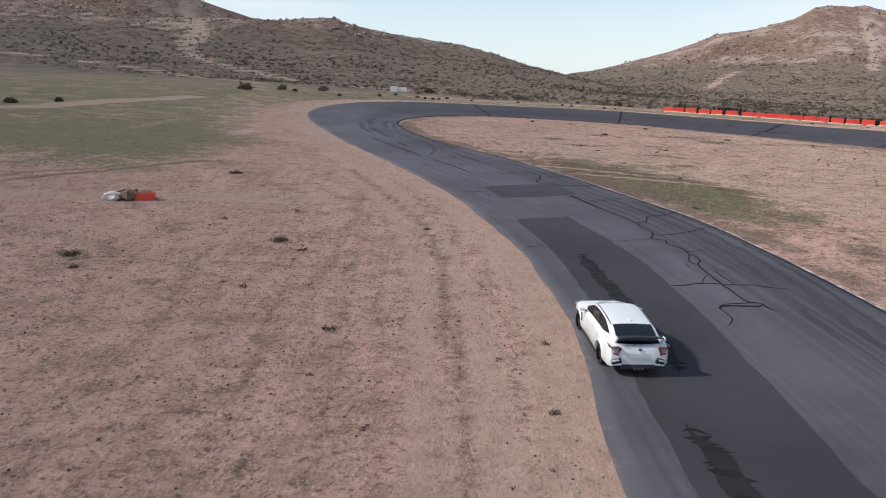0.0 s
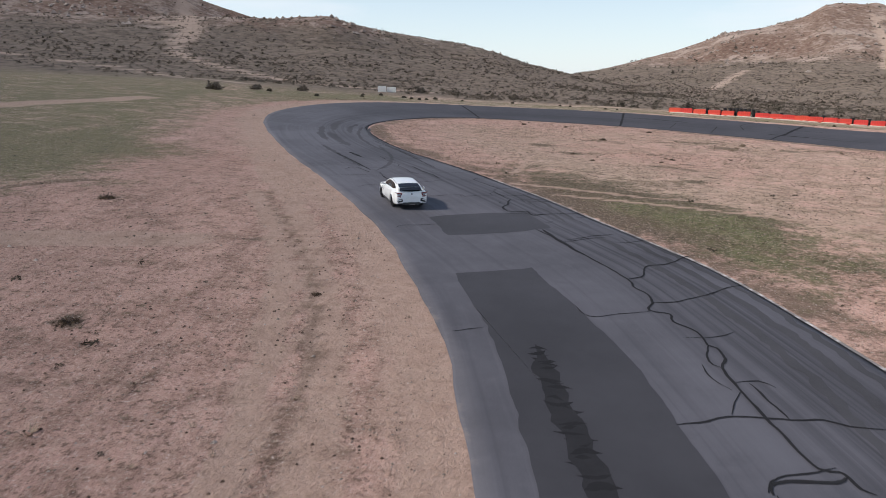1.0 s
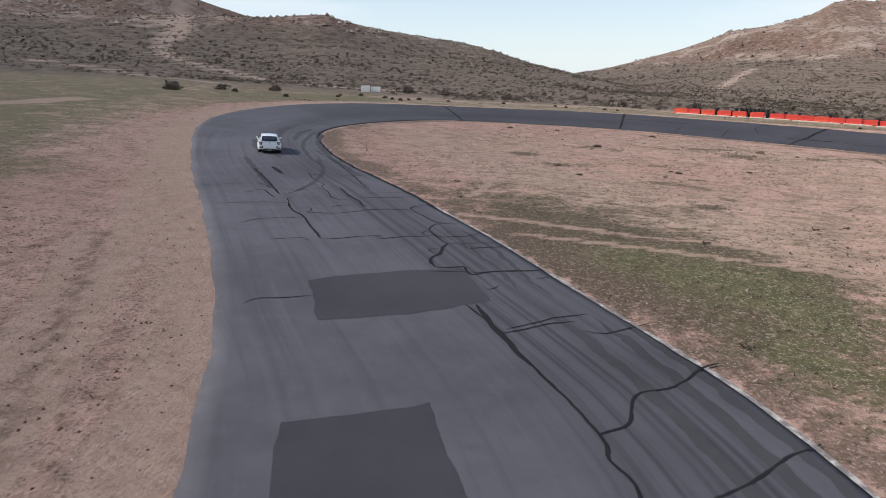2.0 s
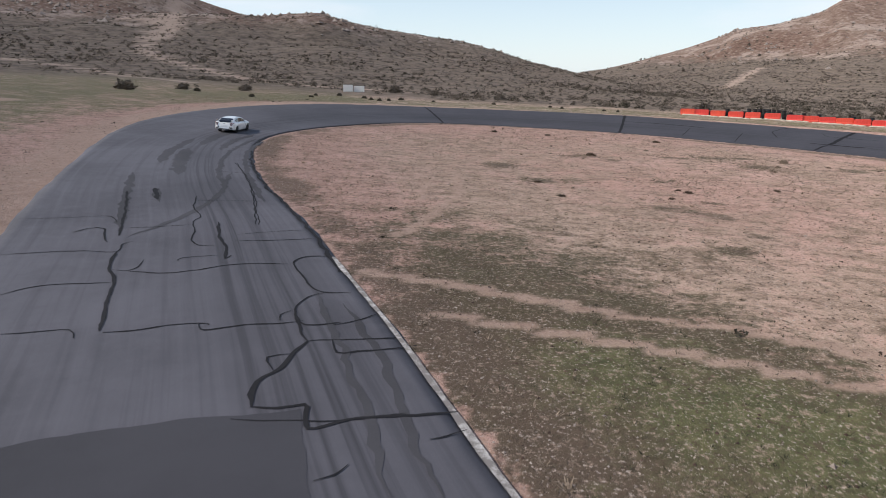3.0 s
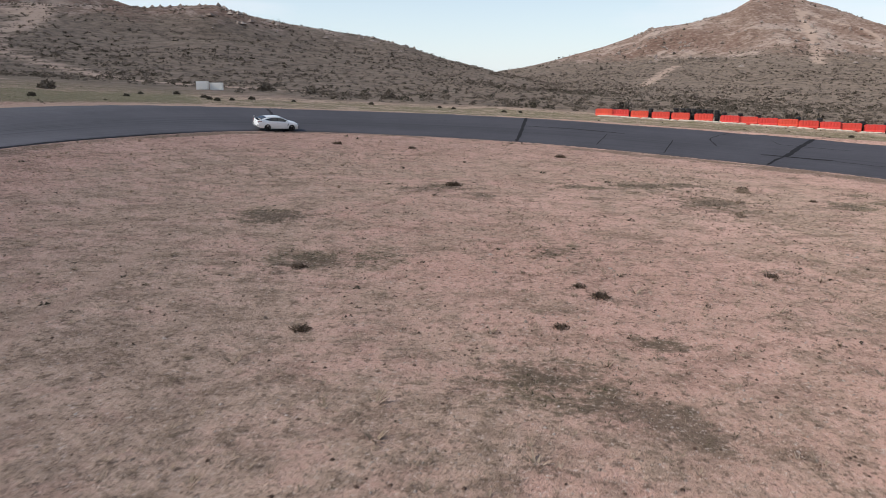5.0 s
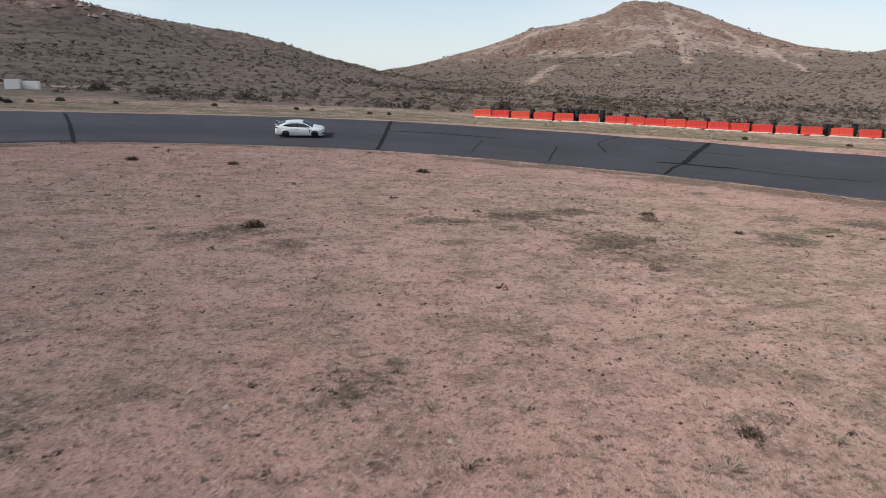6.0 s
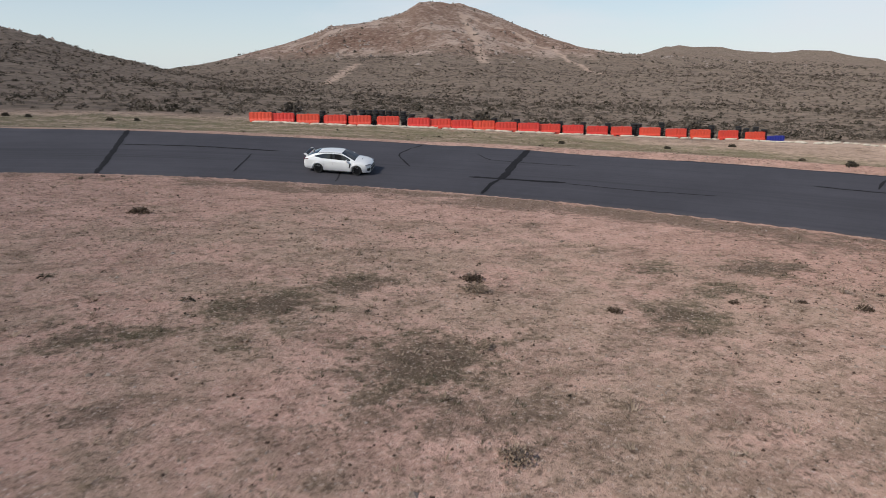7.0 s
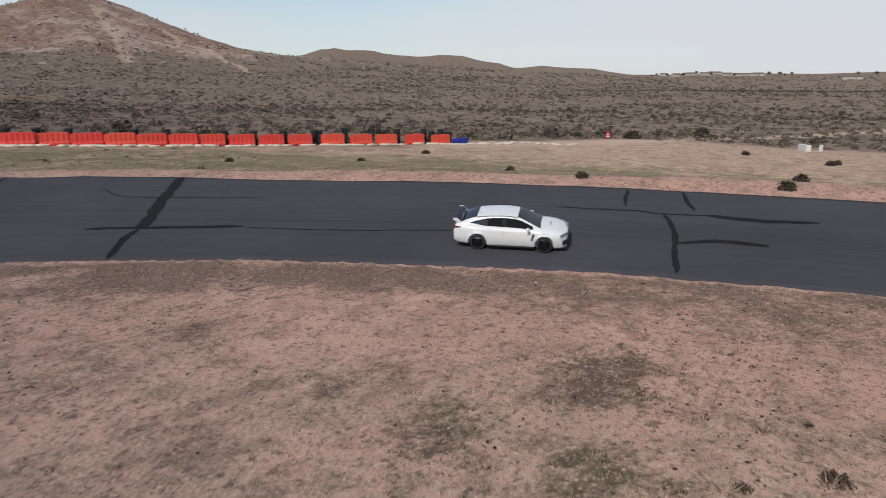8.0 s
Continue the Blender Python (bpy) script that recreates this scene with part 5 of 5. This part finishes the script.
def sown(count, low_x, high_x, low_y, high_y, keep):
    """Plan points at random, kept with the chance that keep gives."""
    x, y = RNG.uniform(low_x, high_x, count), RNG.uniform(low_y, high_y, count)
    ok = RNG.uniform(0, 1, count) < keep(x, y)
    return x[ok], y[ok]


def off_road(x, y):
    d, s = from_line(x, y, INNER)
    e, _ = from_line(x, y, OUTER)
    return np.maximum(-d, e), d, e, s


def near_plants():
    def grassy(x, y):
        off, d, e, s = off_road(x, y)
        clumps = smooth(-0.25, 0.45, fractal(x, y, 7, 61, 3))
        infield = (d < 0) * np.clip(0.25 + 0.75 * clumps + 0.5 * smooth(-2.4, -1.0, d), 0, 1) * (1 - 0.75 * np.clip(blob(x, y, 16.5, 47.5, 5, 7) + blob(x, y, 12, 59.5, 5, 8, 20), 0, 1))
        dirt = (e > 0) * (s < 0.45) * (0.04 + 0.12 * clumps + 0.6 * smooth(-28, -40, x))
        verge = (e > 0) * (s >= 0.45) * 0.6 * smooth(2, 5, e)
        return smooth(0.25, 1.0, off) * (infield + dirt + verge)

    x, y = sown(85000, -32, 75, 9, 140, grassy)
    scatter("dry_grass", [tuft_template(9, n, 0.9) for n in range(5)], x, y, height(x, y) - 0.02, RNG.uniform(0.06, 0.19, len(x)) * (1 + 0.8 * (RNG.uniform(0, 1, len(x)) > 0.97)), TUFT,
            "low dry yellow grass tufts on the infield", "grass", (0.5, 0.85))

    def weedy(x, y):
        off, d, e, s = off_road(x, y)
        band = np.exp(-(((d + 5.5) / 4.5) ** 2)) * smooth(64, 54, y) * (d < 0)
        clumps = smooth(0.1, 0.6, fractal(x, y, 6, 83, 3))
        spots = sum(blob(x, y, wx, wy, wr * 1.2, wr * 0.8, (wx * 37) % 60 - 30) for wx, wy, wr in WEED_SPOTS)
        return smooth(0.3, 1.2, off) * (0.9 * band + np.clip(spots, 0, 1) + (d < 0) * (0.015 * clumps + 0.22 * smooth(-1.8, -0.6, d)) + sum(0.5 * blob(x, y, wx, wy, wr * 1.2, wr * 0.8, (wx * 53) % 80 - 40) for wx, wy, wr in LITTER) + (e > 0) * (s < 0.45) * 0.006 * clumps)

    x, y = sown(90000, -30, 70, 9, 125, weedy)
    scatter("green_weeds", [tuft_template(9, 20 + n, 0.9) for n in range(5)], x, y, height(x, y) - 0.02, RNG.uniform(0.06, 0.17, len(x)), WEED,
            "low olive weeds growing in patches beside the track", "weeds", (0.4, 0.8))

    def stony(x, y):
        off, d, e, s = off_road(x, y)
        return smooth(0.0, 0.4, off) * (0.55 + 0.45 * smooth(5, 0, off))

    x, y = sown(70000, -30, 70, 9, 125, stony)
    scatter("pebbles", [stone_template(n) for n in range(6)], x, y, height(x, y), RNG.uniform(0.012, 0.045, len(x)) * (1 + 1.5 * (RNG.uniform(0, 1, len(x)) > 0.985)), STONE,
            "small pale stones strewn over the earth", "stones")
    x, y = sown(26000, -30, 70, 9, 125, lambda x, y: smooth(0.2, 0.8, off_road(x, y)[0]) * (0.3 + 0.7 * smooth(-0.2, 0.4, fractal(x, y, 5, 77, 2))))
    scatter("clods", [stone_template(30 + n) for n in range(6)], x, y, height(x, y), RNG.uniform(0.02, 0.06, len(x)), CLOD, "dark clods of earth and dung on the ground", "clods")
    # dark low weeds, flat to the ground
    x, y = sown(3800, -32, 75, 10, 150, lambda x, y: smooth(0.4, 1.2, off_road(x, y)[0]) * (0.35 + 0.65 * smooth(0, 0.5, fractal(x, y, 9, 71, 2))))
    scatter("low_weeds", [clump_template(26, 0.22, 40 + n, 0.6) for n in range(4)], x, y, height(x, y) - 0.02, RNG.uniform(0.05, 0.12, len(x)) * (1 + 1.1 * (RNG.uniform(0, 1, len(x)) > 0.93)), DARK_SHRUB,
            "small dark brown weeds dotted over the earth", "weeds")


def wild_plants():
    def scrub(x, y):
        off, d, e, s = off_road(x, y)
        r = np.hypot(x - 20, y - 60)
        beyond = smooth(-3, 6, e - wild_start(x, y)) * (s > 0.42) + (r > 205)
        meadow = (x < 5) & (y < 200 - 0.25 * (x + 20)) & (x > -150)
        return np.clip(beyond, 0, 1) * np.where(meadow, 0.02, 1) * (1 - 0.7 * smooth(25, 60, hill_height(x, y))) * (0.35 + 0.65 * smooth(-0.3, 0.4, fractal(x, y, 40, 91, 2)))

    def fan(count, near, far, left, right):
        r, a = np.sqrt(RNG.uniform(near**2, far**2, count)), np.radians(RNG.uniform(left, right, count))
        return 20 + r * np.sin(a), 60 + r * np.cos(a)

    def fill(name, count, near, far, leaves, leaf, low, high, material, seed, label):
        x, y = fan(count, near, far, -42, 108)
        ok = RNG.uniform(0, 1, count) < scrub(x, y)
        x, y = x[ok], y[ok]
        size = low + (high - low) * RNG.uniform(0, 1, len(x)) ** 2.2
        scatter(name, [clump_template(leaves, leaf, seed + n, 0.85) for n in range(6)], x, y, height(x, y) - 0.08, size, material, label, "shrubs", (0.7, 1.1))

    fill("desert_scrub", 17000, 85, 260, 40, 0.17, 0.25, 0.95, SHRUB, 100, "grey-brown desert shrubs on the plain")
    fill("dark_scrub", 3600, 90, 300, 44, 0.17, 0.3, 1.15, DARK_SHRUB, 110, "darker desert shrubs on the plain")
    fill("far_scrub", 38000, 240, 620, 14, 0.3, 0.35, 1.2, FAR_SHRUB, 120, "scattered shrubs on the hillsides")
    fill("far_dark_scrub", 15000, 240, 800, 14, 0.32, 0.4, 1.3, DARK_SHRUB, 130, "scattered dark shrubs on the hillsides")
    fill("remote_scrub", 18000, 600, 1500, 9, 0.4, 0.8, 2.2, SHRUB, 140, "distant shrubs on the plain and hills")
    # rocks on the slopes
    x, y = fan(9000, 280, 900, -40, 60)
    ok = RNG.uniform(0, 1, 9000) < smooth(12, 40, hill_height(x, y)) * smooth(-0.2, 0.4, fractal(x, y, 60, 95, 2))
    x, y = x[ok], y[ok]
    scatter("boulders", [stone_template(60 + n) for n in range(6)], x, y, height(x, y), RNG.uniform(0.5, 2.6, len(x)), STONE, "pale boulders and outcrops on the stony hills", "rocks")


def build_shrub(leaves, seed, material, label, group, leaf=0.16, tall=0.9):
    thing = tagged(new("shrub"), label, "shrub", group)
    points, tris = clump_template(leaves, leaf, seed, tall)
    sheet("foliage", points, tris, material, thing, False)
    for n in range(5):
        a = n * 1.257 + seed
        tip = (0.5 * math.cos(a), 0.5 * math.sin(a), 0.65)
        bm = bmesh.new()
        way = Vector(tip)
        bmesh.ops.create_cone(bm, cap_ends=True, segments=6, radius1=0.05, radius2=0.02, depth=way.length, matrix=Matrix.Translation(way / 2) @ way.to_track_quat("Z", "Y").to_matrix().to_4x4())
        part("stem", bm, BARK, thing)
    return thing


def set_shrubs(thing, rows):
    for n, (x, y, size) in enumerate(rows):
        m = pose(x, y, ground_z(x, y) - 0.03, 0, 0, 67 * n) @ Matrix.Scale(size, 4)
        if n == 0:
            thing.scale = (1, 1, 1)
            thing.matrix_basis = m
        else:
            copy_thing(thing, m @ Matrix.Scale(1 / rows[0][2], 4))


def single_shrubs():
    dark = build_shrub(240, 5, DARK_SHRUB, "small dark shrub growing on the grassy verge", "shrubs on the outer verge")
    set_shrubs(dark, [(-2.7, 154.5, 0.45), (-1.4, 157.2, 0.4), (0.4, 161.9, 0.5), (6.2, 162.5, 0.35), (17.4, 164.7, 0.4), (27.5, 162.1, 0.35), (29.4, 160.7, 0.35), (36.1, 156.3, 0.35), (38.4, 156.1, 0.3),
                      (88.8, 127.6, 0.36), (79.9, 114.7, 0.38), (71.9, 106.6, 0.34), (73.6, 97.4, 0.42), (75.6, 97, 0.38), (112.9, 97.7, 0.5), (114.4, 97.2, 0.45), (119.2, 106.2, 0.45), (77.5, 125.6, 0.28), (69.7, 130.5, 0.3), (144, 126.3, 1.3), (175, 122.6, 1.3), (-12.2, 169.3, 0.5), (-4.6, 158.2, 0.45),
                      (-14.7, 155.5, 0.4), (-22.4, 146.7, 0.5), (-15.5, 163.3, 0.4), (-6.5, 162.8, 0.5), (-32.6, 150.4, 0.6), (-51, 91.1, 0.6), (-54, 85.7, 0.7)])
    weed = build_shrub(300, 9, BROWN_SHRUB, "low brown bush on bare infield earth", "bushes on the infield", 0.09, 0.5)
    set_shrubs(weed, [(33.9, 116, 0.5), (21.7, 119, 0.4), (15.3, 120.4, 0.45), (50.8, 94, 0.3), (25.7, 79.1, 0.34), (25.4, 80.2, 0.24), (23.9, 76.6, 0.24), (17.3, 76.6, 0.3), (16.5, 82.7, 0.3),
                      (49.7, 95.2, 0.18), (47.9, 96.2, 0.2), (43.9, 97, 0.25), (42.1, 101.5, 0.4), (23.4, 100.1, 0.5)])
    green = build_shrub(420, 12, BROWN_SHRUB, "low brown weed clump on bare earth", "weed clumps beside the track", 0.07, 0.32)
    set_shrubs(green, [(-7.8, 31.1, 0.42), (2.9, 16, 0.22), (-15.9, 27.8, 0.4), (-14.9, 48.1, 0.5), (-0.9, 34.6, 0.22), (-14.9, 26.1, 0.25), (32.4, 81.5, 0.3)])
    pale = build_shrub(420, 15, TUFT, "pale dry tumbleweed bush on the infield", "pale bushes on the infield", 0.07, 0.85)
    set_shrubs(pale, [(41.5, 100.3, 0.4), (36.8, 91.9, 0.36), (41.4, 100.6, 0.3), (39.2, 96.4, 0.28)])
    wild = build_shrub(260, 19, SHRUB, "large grey-brown desert shrub on the plain", "large shrubs on the plain", 0.14, 0.85)
    set_shrubs(wild, [(-41.3, 143.6, 1.6), (-36, 153, 1.2), (-29, 165, 1.3), (133, 135, 1.7), (150, 133, 1.5), (-4.8, 205, 1.6), (5, 198, 1.3), (20, 190, 1.4), (60, 176, 1.5), (84, 165, 1.6), (110, 150, 1.6)])


near_plants()
wild_plants()
single_shrubs()


# ---- far houses on the rise ----
def build_houses():
    wall, roof = paint_material("pale_stucco", (0.55, 0.5, 0.44), 0.9, 0, 0.2), paint_material("brown_roof", (0.16, 0.12, 0.1), 0.9, 0, 0.3)
    pane = GLASS_DARK
    for n, (bearing, far, long_side) in enumerate(((74.8, 1560, 16), (75.9, 1600, 24), (76.9, 1580, 20), (77.6, 1640, 26), (78.4, 1560, 18), (79.6, 1500, 34), (80.5, 1530, 22), (86.3, 1250, 26), (73.9, 1620, 14))):
        x, y = 20 + far * math.sin(radians(bearing)), 60 + far * math.cos(radians(bearing))
        house = tagged(new("house"), "distant pale single-storey house with a brown roof on the rise", "house", "houses on the far rise")
        bm = bmesh.new()
        box(bm, (long_side, 10, 4.4), (0, 0, 1.6))
        part("wall", bm, wall, house)
        bm = bmesh.new()
        ring = [[bm.verts.new((sx * (long_side / 2 + 0.5), yy, zz)) for yy, zz in ((-5.6, 3.75), (0, 6.2), (5.6, 3.75))] for sx in (-1, 1)]
        for a, b in ((0, 1), (1, 2), (2, 0)):
            bm.faces.new((ring[0][a], ring[0][b], ring[1][b], ring[1][a]))
        bm.faces.new(ring[0]), bm.faces.new(ring[1][::-1])
        bmesh.ops.recalc_face_normals(bm, faces=bm.faces)
        part("roof", bm, roof, house)
        for k in range(max(2, int(long_side // 6))):
            bm = bmesh.new()
            box(bm, (1.8, 0.2, 1.5), (-long_side / 2 + 3 + 5 * k, -5.02, 2.1))
            part("window", bm, pane, house)
        house.matrix_basis = pose(x, y, ground_z(x, y) - 0.3, 0, 0, -bearing + (n * 37) % 40 - 20)
    tree = tagged(new("tree"), "distant dark evergreen tree beside the houses", "tree", "trees by the far houses")
    points, tris = clump_template(220, 0.2, 33, 1.3)
    sheet("crown", points * 3.2 + (0, 0, 2.0), tris, DARK_SHRUB, tree, False)
    bm = bmesh.new()
    bmesh.ops.create_cone(bm, cap_ends=True, segments=8, radius1=0.35, radius2=0.15, depth=4, matrix=pose(0, 0, 2))
    part("trunk", bm, BARK, tree)
    for n, bearing in enumerate((73.0, 73.4, 74.2, 75.3, 76.3, 77.1, 77.3, 78.9, 81.3, 82.0, 82.3, 82.8, 86.9, 88.0, 88.6)):
        far = 1590 + 17 * ((n * 5) % 7 - 3)
        x, y = 20 + far * math.sin(radians(bearing)), 60 + far * math.cos(radians(bearing))
        m = pose(x, y, ground_z(x, y) - 0.2, 0, 0, 50 * n) @ Matrix.Scale(0.8 + 0.09 * (n % 5), 4)
        if n == 0:
            tree.matrix_basis = m
        else:
            copy_thing(tree, m @ Matrix.Scale(1 / 0.8, 4))


build_houses()


# ---- motion ----
# seconds, plan place, and heading clockwise from +y
CAR_ROWS = [
    (0.0, 5.47, 20.28, -3), (0.5, 4.3, 35.06, -11), (1.0, 1.0, 50.2, -18.5), (1.2, -0.75, 56.4, -19.5), (1.75, -5.6, 72.8, -18), (2.3, -9.5, 87.5, -13), (2.5, -10.3, 91.9, -9),
    (3.0, -10.7, 101.5, 4), (3.5, -8.8, 109.3, 18), (4.0, -5.1, 117.0, 33), (4.2, -3.1, 119.6, 36), (4.75, 4.0, 128.7, 50), (5.3, 13.2, 135.9, 70), (5.5, 16.7, 137.4, 79),
    (6.0, 26.9, 136.9, 98), (6.5, 37.5, 132.9, 114), (7.0, 47.5, 126.5, 128), (7.5, 56.5, 117.5, 143), (8.0, 63.1, 106.05, 159),
]


def car_pose(x, y, heading):
    """The car on the track, tilted with the bank under it."""
    a = radians(heading)
    ahead, right = np.array((math.sin(a), math.cos(a))), np.array((math.cos(a), -math.sin(a)))
    p = np.array((x, y))
    spots = np.array([p + 1.35 * ahead, p - 1.35 * ahead, p + 0.8 * right, p - 0.8 * right, p])
    z = height(spots[:, 0], spots[:, 1], False) + 0.05
    forward = Vector((*(2.7 * ahead), z[0] - z[1])).normalized()
    across = Vector((*(1.6 * right), z[2] - z[3])).normalized()
    up = across.cross(forward).normalized()
    across = forward.cross(up)
    m = Matrix((across, forward, up)).transposed().to_4x4()
    m.translation = (x, y, (z[0] + z[1] + z[2] + z[3]) / 4)
    return m


def motions():
    walk(car, [(t, car_pose(x, y, h)) for t, x, y, h in CAR_ROWS])
    # the wheels roll; what turns further than a quarter turn in a thirtieth of a second is held to it
    for hub in WHEELS:
        x, y, z = hub.location
        walk(hub, [(n / 30, pose(x, y, z, -78 * n % 360, 0, 0)) for n in range(241)])


motions()
